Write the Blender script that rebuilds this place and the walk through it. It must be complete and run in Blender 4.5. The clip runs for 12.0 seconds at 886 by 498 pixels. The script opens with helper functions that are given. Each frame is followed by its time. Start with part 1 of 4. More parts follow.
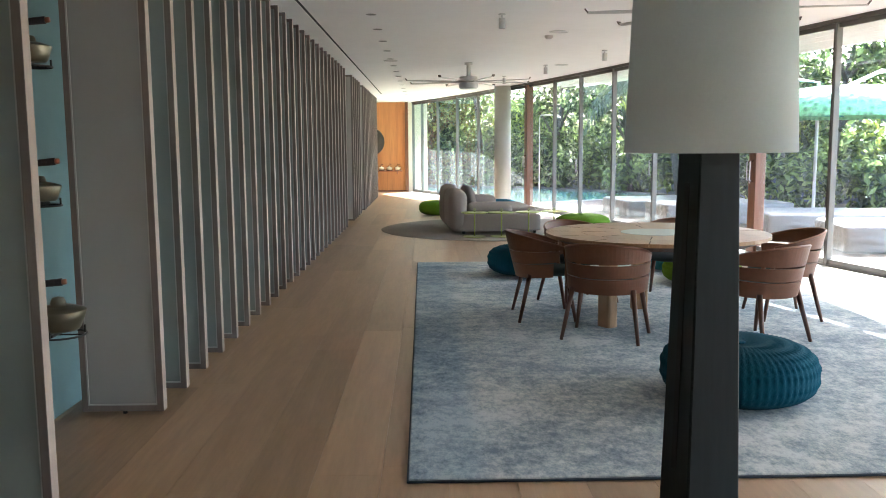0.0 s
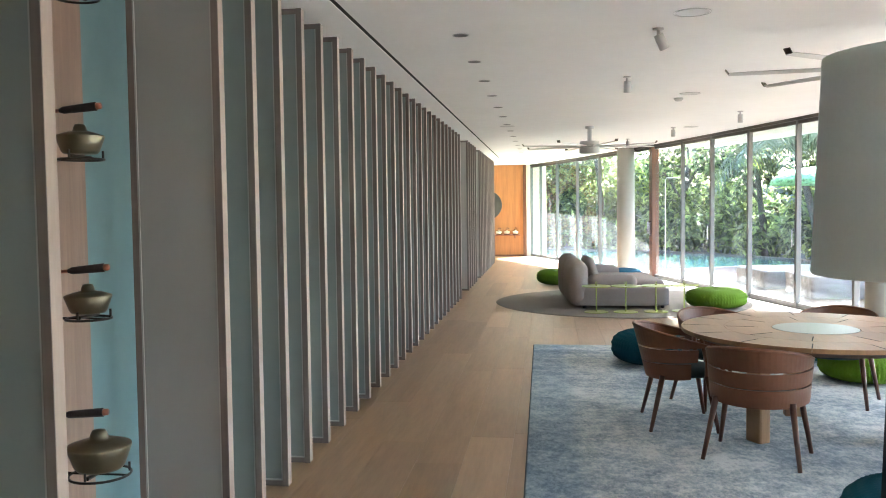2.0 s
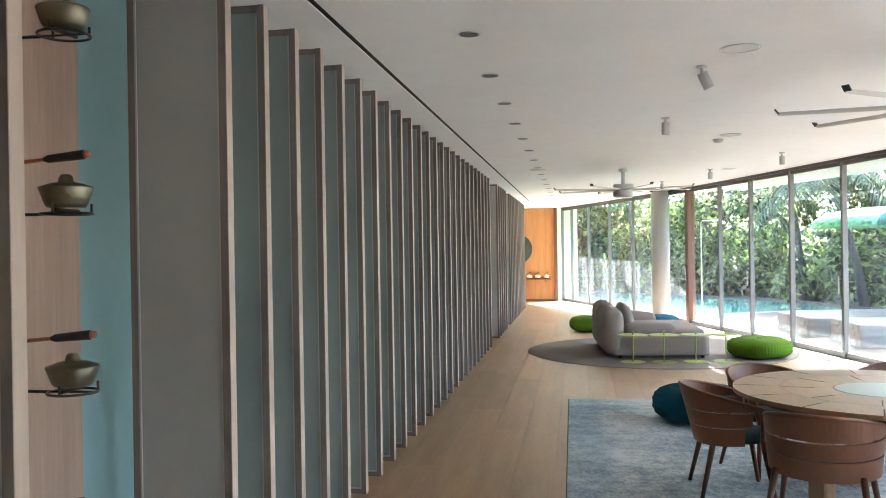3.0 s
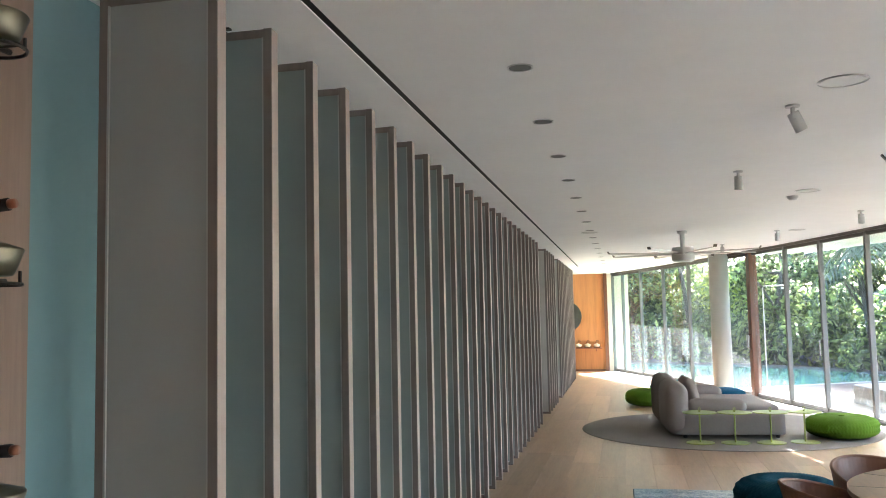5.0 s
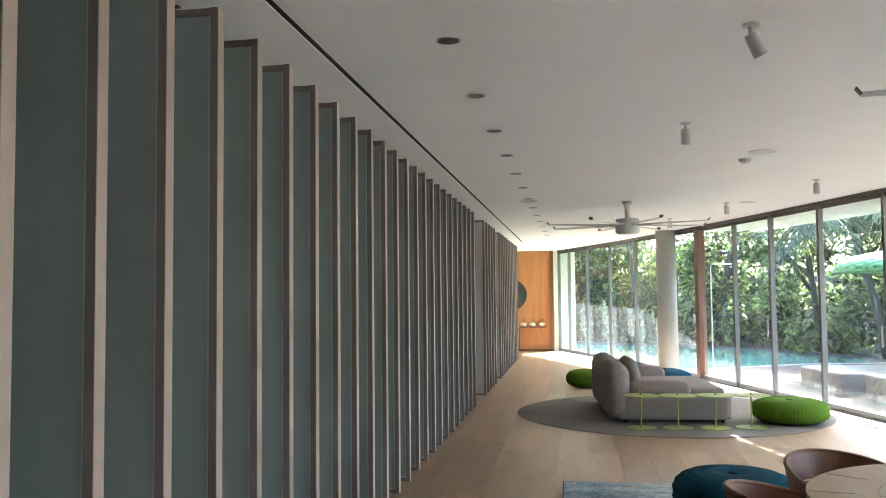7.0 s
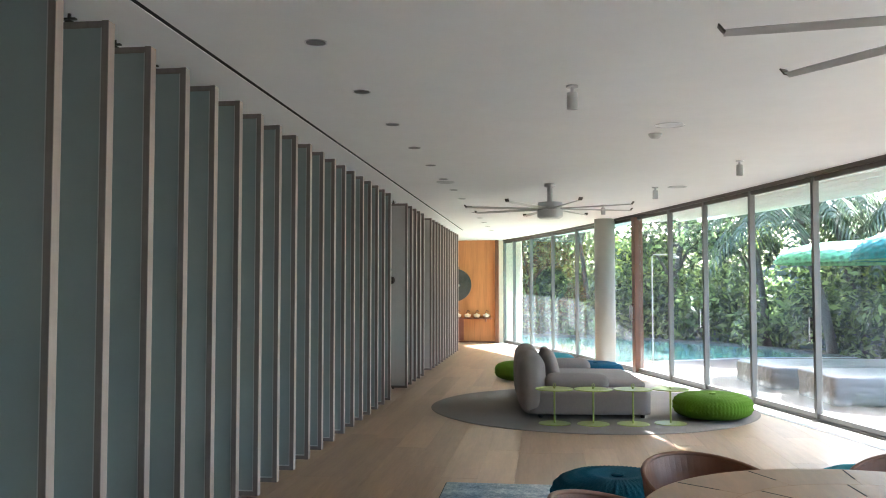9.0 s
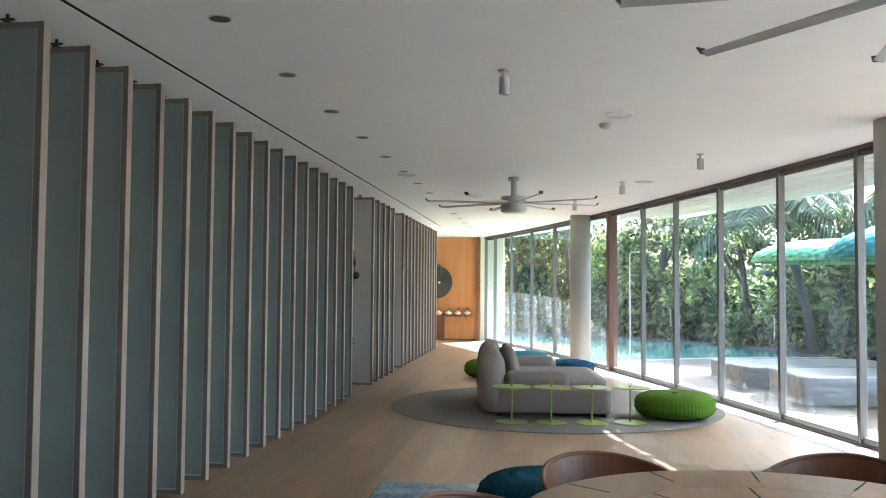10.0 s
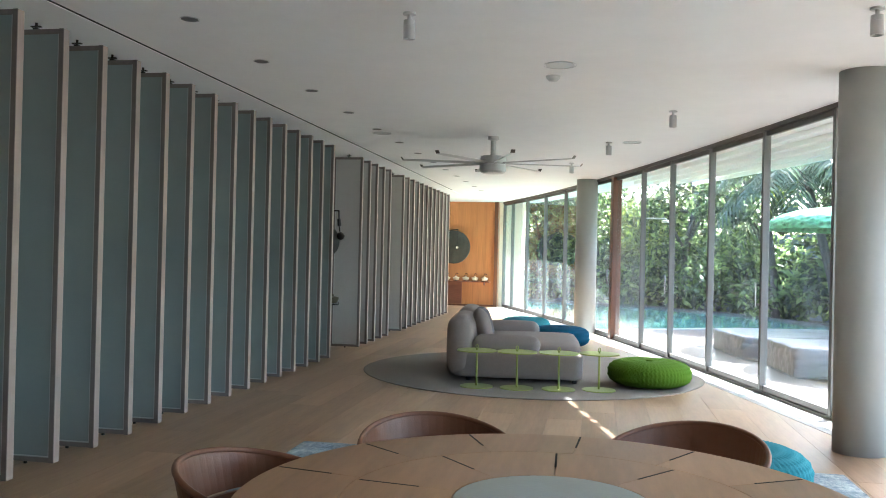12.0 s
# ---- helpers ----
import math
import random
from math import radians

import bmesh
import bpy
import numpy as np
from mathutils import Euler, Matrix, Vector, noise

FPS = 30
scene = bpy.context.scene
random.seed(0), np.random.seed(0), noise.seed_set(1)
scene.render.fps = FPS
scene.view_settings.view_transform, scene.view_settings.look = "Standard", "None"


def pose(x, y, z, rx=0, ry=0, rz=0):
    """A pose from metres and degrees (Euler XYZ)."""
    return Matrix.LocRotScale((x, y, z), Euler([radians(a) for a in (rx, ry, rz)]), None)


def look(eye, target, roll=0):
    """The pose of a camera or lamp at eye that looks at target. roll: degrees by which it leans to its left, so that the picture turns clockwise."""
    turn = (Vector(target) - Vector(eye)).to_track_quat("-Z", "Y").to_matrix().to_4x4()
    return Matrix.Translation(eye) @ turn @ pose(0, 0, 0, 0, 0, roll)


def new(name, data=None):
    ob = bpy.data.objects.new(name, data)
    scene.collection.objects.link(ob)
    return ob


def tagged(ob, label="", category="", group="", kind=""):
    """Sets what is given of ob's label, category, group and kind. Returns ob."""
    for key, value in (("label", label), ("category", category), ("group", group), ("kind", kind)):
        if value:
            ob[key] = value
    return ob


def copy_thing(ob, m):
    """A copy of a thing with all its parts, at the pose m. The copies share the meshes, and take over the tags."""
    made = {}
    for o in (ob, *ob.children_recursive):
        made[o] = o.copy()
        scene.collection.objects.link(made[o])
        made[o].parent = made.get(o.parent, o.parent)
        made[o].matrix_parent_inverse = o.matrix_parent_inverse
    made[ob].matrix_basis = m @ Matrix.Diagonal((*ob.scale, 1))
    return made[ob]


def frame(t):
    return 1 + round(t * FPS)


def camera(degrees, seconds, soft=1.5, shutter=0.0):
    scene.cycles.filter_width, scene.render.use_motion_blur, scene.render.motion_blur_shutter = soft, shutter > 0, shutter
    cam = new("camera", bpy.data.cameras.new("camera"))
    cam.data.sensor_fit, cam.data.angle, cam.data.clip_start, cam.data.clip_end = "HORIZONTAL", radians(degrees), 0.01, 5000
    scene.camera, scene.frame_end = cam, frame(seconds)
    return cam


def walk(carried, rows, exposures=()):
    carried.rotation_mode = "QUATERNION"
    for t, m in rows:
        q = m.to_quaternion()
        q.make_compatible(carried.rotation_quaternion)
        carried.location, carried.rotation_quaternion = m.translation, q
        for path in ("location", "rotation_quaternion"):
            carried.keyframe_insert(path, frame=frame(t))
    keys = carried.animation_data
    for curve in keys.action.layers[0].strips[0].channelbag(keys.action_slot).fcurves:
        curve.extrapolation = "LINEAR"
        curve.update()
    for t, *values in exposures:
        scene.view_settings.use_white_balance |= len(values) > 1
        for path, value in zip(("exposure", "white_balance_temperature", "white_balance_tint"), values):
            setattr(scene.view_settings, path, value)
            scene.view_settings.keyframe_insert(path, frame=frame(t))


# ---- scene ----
cam = camera(55.4, 12.0, soft=1.0)

PATH = [
    (0, (1.476, -4.587, 1.459), (1.507, -2.602, 1.218), -0.4),
    (0.5, (1.503, -4.375, 1.523), (1.447, -2.387, 1.314), -0.9),
    (1, (1.507, -4.202, 1.571), (1.376, -2.216, 1.375), -1.2),
    (1.5, (1.501, -4.007, 1.598), (1.319, -2.022, 1.435), -1.2),
    (2, (1.5, -3.804, 1.628), (1.251, -1.822, 1.526), -0.7),
    (2.5, (1.505, -3.603, 1.65), (1.214, -1.624, 1.608), -0.8),
    (3, (1.451, -3.403, 1.683), (1.134, -1.428, 1.682), -0.9),
    (3.2, (1.464, -3.282, 1.674), (1.124, -1.312, 1.719), -1.6),
    (5, (1.303, -2.596, 1.718), (0.887, -0.646, 1.877), -1.2),
    (5.5, (1.298, -2.342, 1.701), (0.885, -0.392, 1.867), -1.2),
    (6, (1.353, -2.075, 1.681), (0.939, -0.125, 1.852), -1.1),
    (6.5, (1.377, -1.787, 1.655), (1.02, 0.176, 1.793), -1.0),
    (7, (1.462, -1.553, 1.632), (1.151, 0.42, 1.742), -0.6),
    (9, (2.103, -0.759, 1.547), (1.863, 1.225, 1.639), 0.0),
    (9.5, (2.31, -0.621, 1.528), (2.071, 1.363, 1.626), 0.1),
    (10, (2.536, -0.481, 1.504), (2.302, 1.503, 1.593), 0.4),
    (10.5, (2.737, -0.394, 1.497), (2.505, 1.59, 1.589), 0.5),
    (11, (2.993, -0.329, 1.484), (2.718, 1.651, 1.548), 0.9),
    (11.5, (3.228, -0.252, 1.454), (2.873, 1.716, 1.465), 1.3),
    (12, (3.431, -0.107, 1.439), (3.077, 1.862, 1.45), 1.3),
]
EXPOSURE = [(0, 4.55, 5900, 9), (1, 4.85, 5900, 9), (2, 5.1, 5880, 9), (3, 5.0, 5820, 9), (5, 4.82, 5800, 9), (7, 4.58, 5850, 9), (9, 4.4, 5640, 7), (11, 4.32, 5540, 6), (12, 4.34, 5520, 6)]
walk(cam, [(t, look(eye, target, roll)) for t, eye, target, roll in PATH], EXPOSURE)

# ---- world, sun, exposure ----
SUN_AZ, SUN_EL = 48.0, 40.8
world = bpy.data.worlds.new("world")
scene.world = world
world.use_nodes = True
wn = world.node_tree.nodes
sky = wn.new("ShaderNodeTexSky")
sky.sky_type = "NISHITA"
sky.sun_disc = False
sky.dust_density, sky.ozone_density = 3.0, 1.0
sky.sun_elevation = radians(SUN_EL)
sky.sun_rotation = radians(90 - SUN_AZ)
wn["Background"].inputs["Strength"].default_value = 0.115
world.node_tree.links.new(sky.outputs["Color"], wn["Background"].inputs["Color"])
sun_data = bpy.data.lights.new("sun", "SUN")
sun_data.energy, sun_data.angle, sun_data.color = 3.4, radians(0.5), (1.0, 0.96, 0.90)
sun = new("sun", sun_data)
ca, sa, ce, se = math.cos(radians(SUN_AZ)), math.sin(radians(SUN_AZ)), math.cos(radians(SUN_EL)), math.sin(radians(SUN_EL))
sun.matrix_world = look((20 * ca * ce, 20 * sa * ce, 20 * se), (0, 0, 0))

# ---- materials ----


def material(name, color, rough=0.5, metal=0.0, grain=8.0, vary=0.12, stretch=(1, 1, 1), bump=0.1, fine=60.0, random_tint=0.0, spec=0.5, blotch=1.2):
    """A procedural surface: coarse stains and fine grain on the colour, and a fine relief."""
    m = bpy.data.materials.new(name)
    m.use_nodes = True
    n, l = m.node_tree.nodes, m.node_tree.links
    b = n["Principled BSDF"]
    b.inputs["Roughness"].default_value = rough
    b.inputs["Metallic"].default_value = metal
    b.inputs["Specular IOR Level"].default_value = spec
    co = n.new("ShaderNodeTexCoord")
    mp = n.new("ShaderNodeMapping")
    mp.inputs["Scale"].default_value = stretch
    l.new(co.outputs["Object"], mp.inputs["Vector"])
    big = n.new("ShaderNodeTexNoise")
    big.inputs["Scale"].default_value = blotch
    big.inputs["Detail"].default_value = 3
    small = n.new("ShaderNodeTexNoise")
    small.inputs["Scale"].default_value = grain
    small.inputs["Detail"].default_value = 6
    small.inputs["Roughness"].default_value = 0.6
    tiny = n.new("ShaderNodeTexNoise")
    tiny.inputs["Scale"].default_value = fine
    tiny.inputs["Detail"].default_value = 3
    for t in (big, small, tiny):
        l.new(mp.outputs["Vector"], t.inputs["Vector"])
    add = n.new("ShaderNodeMath")
    add.operation = "ADD"
    l.new(big.outputs["Fac"], add.inputs[0])
    l.new(small.outputs["Fac"], add.inputs[1])
    last = add.outputs[0]
    if random_tint:
        info = n.new("ShaderNodeObjectInfo")
        mul = n.new("ShaderNodeMath")
        mul.operation = "MULTIPLY_ADD"
        mul.inputs[1].default_value = random_tint
        l.new(info.outputs["Random"], mul.inputs[0])
        l.new(last, mul.inputs[2])
        last = mul.outputs[0]
    mr = n.new("ShaderNodeMapRange")
    mr.inputs["From Min"].default_value = 0.6
    mr.inputs["From Max"].default_value = 1.4 + random_tint
    mr.inputs["To Min"].default_value = 1 - vary
    mr.inputs["To Max"].default_value = 1 + vary
    l.new(last, mr.inputs["Value"])
    mix = n.new("ShaderNodeMix")
    mix.data_type = "RGBA"
    mix.blend_type = "MULTIPLY"
    mix.inputs["Factor"].default_value = 1.0
    mix.inputs["A"].default_value = (*color, 1)
    l.new(mr.outputs["Result"], mix.inputs["B"])
    l.new(mix.outputs["Result"], b.inputs["Base Color"])
    if bump:
        bp = n.new("ShaderNodeBump")
        bp.inputs["Strength"].default_value = bump
        bp.inputs["Distance"].default_value = 0.004
        l.new(tiny.outputs["Fac"], bp.inputs["Height"])
        l.new(bp.outputs["Normal"], b.inputs["Normal"])
    return m


def leafy(name, color, tip):
    """Leaves: two greens by island, a little light through them."""
    m = bpy.data.materials.new(name)
    m.use_nodes = True
    n, l = m.node_tree.nodes, m.node_tree.links
    b = n["Principled BSDF"]
    b.inputs["Roughness"].default_value = 0.3
    b.inputs["Specular IOR Level"].default_value = 0.45
    geo = n.new("ShaderNodeNewGeometry")
    mix = n.new("ShaderNodeMix")
    mix.data_type = "RGBA"
    mix.inputs["A"].default_value = (*color, 1)
    mix.inputs["B"].default_value = (*tip, 1)
    pw = n.new("ShaderNodeMath")
    pw.operation = "POWER"
    pw.inputs[1].default_value = 2.0
    l.new(geo.outputs["Random Per Island"], pw.inputs[0])
    l.new(pw.outputs[0], mix.inputs["Factor"])
    l.new(mix.outputs["Result"], b.inputs["Base Color"])
    tr = n.new("ShaderNodeBsdfTranslucent")
    l.new(mix.outputs["Result"], tr.inputs["Color"])
    sh = n.new("ShaderNodeMixShader")
    sh.inputs["Fac"].default_value = 0.6
    l.new(b.outputs["BSDF"], sh.inputs[1])
    l.new(tr.outputs["BSDF"], sh.inputs[2])
    l.new(sh.outputs["Shader"], n["Material Output"].inputs["Surface"])
    return m


def clear_glass():
    m = bpy.data.materials.new("window_glass")
    m.use_nodes = True
    n, l = m.node_tree.nodes, m.node_tree.links
    t = n.new("ShaderNodeBsdfTransparent")
    t.inputs["Color"].default_value = (0.96, 0.98, 0.975, 1)
    g = n.new("ShaderNodeBsdfGlossy")
    g.inputs["Roughness"].default_value = 0.01
    f = n.new("ShaderNodeLayerWeight")
    f.inputs["Blend"].default_value = 0.5
    pw = n.new("ShaderNodeMath")
    pw.operation = "POWER"
    pw.inputs[1].default_value = 4.0
    l.new(f.outputs["Facing"], pw.inputs[0])
    sc = n.new("ShaderNodeMath")
    sc.operation = "MULTIPLY_ADD"
    sc.inputs[1].default_value, sc.inputs[2].default_value = 0.5, 0.02
    l.new(pw.outputs[0], sc.inputs[0])
    s = n.new("ShaderNodeMixShader")
    l.new(sc.outputs[0], s.inputs["Fac"])
    l.new(t.outputs["BSDF"], s.inputs[1])
    l.new(g.outputs["BSDF"], s.inputs[2])
    film = n.new("ShaderNodeBsdfTranslucent")
    film.inputs["Color"].default_value = (0.8, 0.85, 0.85, 1)
    noise_ = n.new("ShaderNodeTexNoise")
    noise_.inputs["Scale"].default_value = 1.6
    co = n.new("ShaderNodeTexCoord")
    mp = n.new("ShaderNodeMapping")
    mp.inputs["Scale"].default_value = (4, 4, 0.35)
    l.new(co.outputs["Object"], mp.inputs["Vector"])
    l.new(mp.outputs["Vector"], noise_.inputs["Vector"])
    mr = n.new("ShaderNodeMapRange")
    mr.inputs["From Min"].default_value, mr.inputs["From Max"].default_value = 0.35, 0.75
    mr.inputs["To Min"].default_value, mr.inputs["To Max"].default_value = 0.004, 0.026
    l.new(noise_.outputs["Fac"], mr.inputs["Value"])
    s2 = n.new("ShaderNodeMixShader")
    l.new(mr.outputs["Result"], s2.inputs["Fac"])
    l.new(s.outputs["Shader"], s2.inputs[1])
    l.new(film.outputs["BSDF"], s2.inputs[2])
    l.new(s2.outputs["Shader"], n["Material Output"].inputs["Surface"])
    return m


M = dict(
    plaster=material("white_plaster", (0.86, 0.86, 0.845), 0.85, vary=0.03, bump=0.05, grain=5),
    oak=material("oak_floor", (0.33, 0.213, 0.124), 0.38, grain=5, stretch=(9, 0.8, 1), vary=0.34, bump=0.12, fine=22, random_tint=0.7),
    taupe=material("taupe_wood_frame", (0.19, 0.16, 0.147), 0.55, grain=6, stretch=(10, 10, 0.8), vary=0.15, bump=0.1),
    pale=material("window_lit_wood_edge", (0.36, 0.29, 0.25), 0.55, grain=6, stretch=(10, 10, 0.8), vary=0.12, bump=0.1),
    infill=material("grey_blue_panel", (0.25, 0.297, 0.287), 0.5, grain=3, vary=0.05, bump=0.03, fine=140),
    # Panel infill made lighter and warmer for bounced light at the far end.
    infill_far_lit=material("far_lit_infill", (0.50, 0.48, 0.45), 0.6, grain=3, vary=0.05, bump=0.03, fine=140),
    infill_lighter=material("lighter_panel", (0.33, 0.35, 0.345), 0.6, grain=3, vary=0.05, bump=0.03, fine=140),
    blue=material("pale_blue_paint", (0.175, 0.285, 0.305), 0.5, vary=0.06, bump=0.03),
    ash=material("pinkish_ash_board", (0.27, 0.19, 0.15), 0.55, grain=5, stretch=(9, 9, 0.6), vary=0.2),
    bronze=material("dull_bronze", (0.16, 0.145, 0.105), 0.38, 0.9, grain=14, vary=0.25, bump=0.08),
    polished=material("polished_bronze", (0.80, 0.68, 0.52), 0.3, 0.2, vary=0.2),
    bead=material("off_white_bead", (0.42, 0.43, 0.42), 0.5, vary=0.05, bump=0.02),
    binding=material("dark_rug_binding", (0.035, 0.05, 0.065), 0.9, vary=0.2),
    iron=material("black_iron", (0.025, 0.023, 0.022), 0.45, 0.4, vary=0.2),
    cloth_dark=material("dark_wrapped_cord", (0.03, 0.022, 0.022), 0.9, grain=40, vary=0.3, bump=0.4),
    redwood=material("red_brown_wood", (0.25, 0.09, 0.05), 0.4, grain=6, stretch=(1, 8, 8), vary=0.25),
    teak=material("orange_teak_veneer", (0.52, 0.22, 0.078), 0.38, grain=4, stretch=(7, 7, 0.5), vary=0.2, bump=0.05),
    verdigris=material("dark_green_bronze", (0.085, 0.088, 0.078), 0.5, 0.6, grain=10, vary=0.35),
    alu=material("grey_bronze_aluminium", (0.11, 0.095, 0.08), 0.4, 0.3, vary=0.06, bump=0.02),
    alu_light=material("pale_aluminium", (0.19, 0.18, 0.165), 0.4, 0.2, vary=0.05, bump=0.02),
    mahogany=material("mahogany_post", (0.17, 0.07, 0.036), 0.35, grain=5, stretch=(9, 9, 0.6), vary=0.25),
    column=material("warm_grey_plaster", (0.38, 0.385, 0.355), 0.8, vary=0.05, bump=0.06),
    black=material("black_slot", (0.008, 0.008, 0.008), 0.8, vary=0.1, bump=0),
    white_metal=material("white_painted_metal", (0.52, 0.52, 0.51), 0.35, vary=0.04, bump=0.02),
    fan_metal=material("brushed_grey_metal", (0.55, 0.55, 0.54), 0.35, 0.2, vary=0.1, bump=0.03),
    chrome=material("satin_chrome", (0.6, 0.6, 0.58), 0.25, 1.0, vary=0.05, bump=0),
    shade=material("white_linen_shade", (0.66, 0.71, 0.71), 0.9, grain=90, vary=0.06, bump=0.15, fine=260),
    ebony=material("black_stained_wood", (0.013, 0.018, 0.02), 0.55, grain=5, stretch=(9, 9, 0.7), vary=0.25, bump=0.08, spec=0.2),
    leather=material("cognac_leather", (0.15, 0.058, 0.026), 0.48, grain=25, vary=0.18, bump=0.15, fine=180),
    walnut=material("walnut_legs", (0.09, 0.035, 0.02), 0.4, grain=6, stretch=(9, 9, 0.7), vary=0.2),
    seat_dark=material("dark_teal_seat", (0.03, 0.05, 0.055), 0.8, vary=0.15),
    table_wood=material("oak_tabletop", (0.30, 0.17, 0.085), 0.38, grain=6, stretch=(7, 1.0, 1), vary=0.42, random_tint=0.8, bump=0.06),
    stone=material("blue_grey_stone_disc", (0.25, 0.29, 0.29), 0.3, vary=0.12),
    sofa=material("warm_grey_fabric", (0.25, 0.208, 0.185), 0.95, grain=60, vary=0.1, bump=0.4, fine=320),
    cushion=material("dark_grey_fabric", (0.13, 0.12, 0.125), 0.95, grain=60, vary=0.12, bump=0.4, fine=320),
    round_rug=material("taupe_round_rug", (0.20, 0.175, 0.15), 0.98, grain=70, vary=0.15, bump=0.5, fine=300),
    lime=material("lime_painted_metal", (0.30, 0.34, 0.075), 0.35, vary=0.05, bump=0.02),
    green_knit=material("lime_green_knit", (0.10, 0.19, 0.015), 0.9, spec=0.12, grain=60, vary=0.2, bump=0.5, fine=200),
    blue_knit=material("blue_knit", (0.006, 0.065, 0.12), 0.9, spec=0.12, grain=60, vary=0.2, bump=0.5, fine=200),
    teal_knit=material("dark_teal_knit", (0.006, 0.058, 0.088), 0.9, spec=0.12, grain=60, vary=0.2, bump=0.5, fine=200),
    aqua_knit=material("aqua_knit", (0.05, 0.22, 0.26), 0.9, spec=0.12, grain=60, vary=0.2, bump=0.5, fine=200),
    deck=material("sunlit_deck_boards", (0.08, 0.048, 0.028), 0.7, grain=6, stretch=(8, 0.8, 1), vary=0.2, random_tint=0.3),
    sill=material("pale_stone_sill", (0.33, 0.32, 0.30), 0.6, vary=0.08),
    plastic=material("white_plastic_sheet", (0.26, 0.255, 0.26), 0.4, vary=0.12, bump=0.8, fine=9),
    mint=material("mint_woven_canopy", (0.19, 0.47, 0.25), 0.7, vary=0.1),
    turq=material("turquoise_woven_canopy", (0.015, 0.20, 0.21), 0.7, vary=0.1),
    bark=material("grey_bark", (0.06, 0.05, 0.04), 0.9, grain=12, stretch=(1, 1, 0.4), vary=0.4, bump=0.8, fine=30),
    soil=material("garden_soil", (0.07, 0.065, 0.04), 0.95, vary=0.3, bump=0.6, fine=8),
    warmed_white=material("sun_warmed_white_render", (0.80, 0.70, 0.58), 0.85, vary=0.06, bump=0.1),
    recess_shade=material("shaded_recess_grey", (0.12, 0.12, 0.115), 0.5, vary=0.1, bump=0.02),
    fence=material("blue_grey_fence", (0.13, 0.16, 0.22), 0.8, vary=0.15),
    leaf=leafy("leaf_green", (0.02, 0.04, 0.014), (0.36, 0.46, 0.15)),
    leaf_dark=leafy("leaf_dark", (0.012, 0.026, 0.012), (0.24, 0.31, 0.11)),
    leaf_bright=leafy("leaf_yellow_green", (0.09, 0.14, 0.02), (0.50, 0.56, 0.10)),
    frond=leafy("palm_frond", (0.08, 0.105, 0.06), (0.16, 0.19, 0.10)),
    glass=clear_glass(),
)


def rug_material():
    m = material("blue_grey_worn_rug", (0.33, 0.40, 0.44), 0.98, grain=9, vary=0.2, bump=0.6, fine=120)
    n, l = m.node_tree.nodes, m.node_tree.links
    b = n["Principled BSDF"]
    base = b.inputs["Base Color"].links[0].from_socket
    co = n.new("ShaderNodeTexCoord")

    def layer(stretch, scale, detail, rough):
        mp = n.new("ShaderNodeMapping")
        mp.inputs["Scale"].default_value = stretch
        l.new(co.outputs["Object"], mp.inputs["Vector"])
        a = n.new("ShaderNodeTexNoise")
        a.inputs["Scale"].default_value = scale
        a.inputs["Detail"].default_value = detail
        a.inputs["Roughness"].default_value = rough
        l.new(mp.outputs["Vector"], a.inputs["Vector"])
        return a.outputs["Fac"]

    total = None
    for stretch, scale, detail, rough, weight in (((1, 1, 1), 0.9, 5, 0.65, 0.36), ((0.95, 1.1, 1), 7.0, 7, 0.75, 0.34), ((1.5, 0.8, 1), 30.0, 4, 0.7, 0.30)):
        mul = n.new("ShaderNodeMath")
        mul.operation = "MULTIPLY_ADD"
        mul.inputs[1].default_value = weight
        l.new(layer(stretch, scale, detail, rough), mul.inputs[0])
        if total is None:
            mul.inputs[2].default_value = 0.0
        else:
            l.new(total, mul.inputs[2])
        total = mul.outputs[0]
    r = n.new("ShaderNodeValToRGB")
    r.color_ramp.elements[0].position, r.color_ramp.elements[0].color = 0.43, (0.14, 0.185, 0.22, 1)
    r.color_ramp.elements[1].position, r.color_ramp.elements[1].color = 0.575, (0.55, 0.57, 0.55, 1)
    e = r.color_ramp.elements.new(0.5)
    e.color = (0.32, 0.36, 0.375, 1)
    l.new(total, r.inputs["Fac"])
    mix = n.new("ShaderNodeMix")
    mix.data_type = "RGBA"
    mix.inputs["Factor"].default_value = 0.9
    l.new(base, mix.inputs["A"])
    l.new(r.outputs["Color"], mix.inputs["B"])
    # woven border band, bluer and darker than the field
    sep = n.new("ShaderNodeSeparateXYZ")
    l.new(co.outputs["Object"], sep.inputs["Vector"])
    edge = n.new("ShaderNodeMapRange")
    edge.interpolation_type = "SMOOTHSTEP"
    edge.inputs["From Min"].default_value = 1.366 + 0.27
    edge.inputs["From Max"].default_value = 1.366 + 0.42
    edge.inputs["To Min"].default_value = 0.7
    edge.inputs["To Max"].default_value = 0.0
    l.new(sep.outputs["X"], edge.inputs["Value"])
    band = n.new("ShaderNodeMix")
    band.data_type = "RGBA"
    band.blend_type = "MULTIPLY"
    band.inputs["B"].default_value = (0.58, 0.72, 0.86, 1)
    l.new(edge.outputs["Result"], band.inputs["Factor"])
    l.new(mix.outputs["Result"], band.inputs["A"])
    l.new(band.outputs["Result"], b.inputs["Base Color"])
    return m


def water_material():
    m = material("pool_water", (0.19, 0.40, 0.32), 0.08, vary=0.2, bump=0.12, fine=3, spec=0.5)
    return m


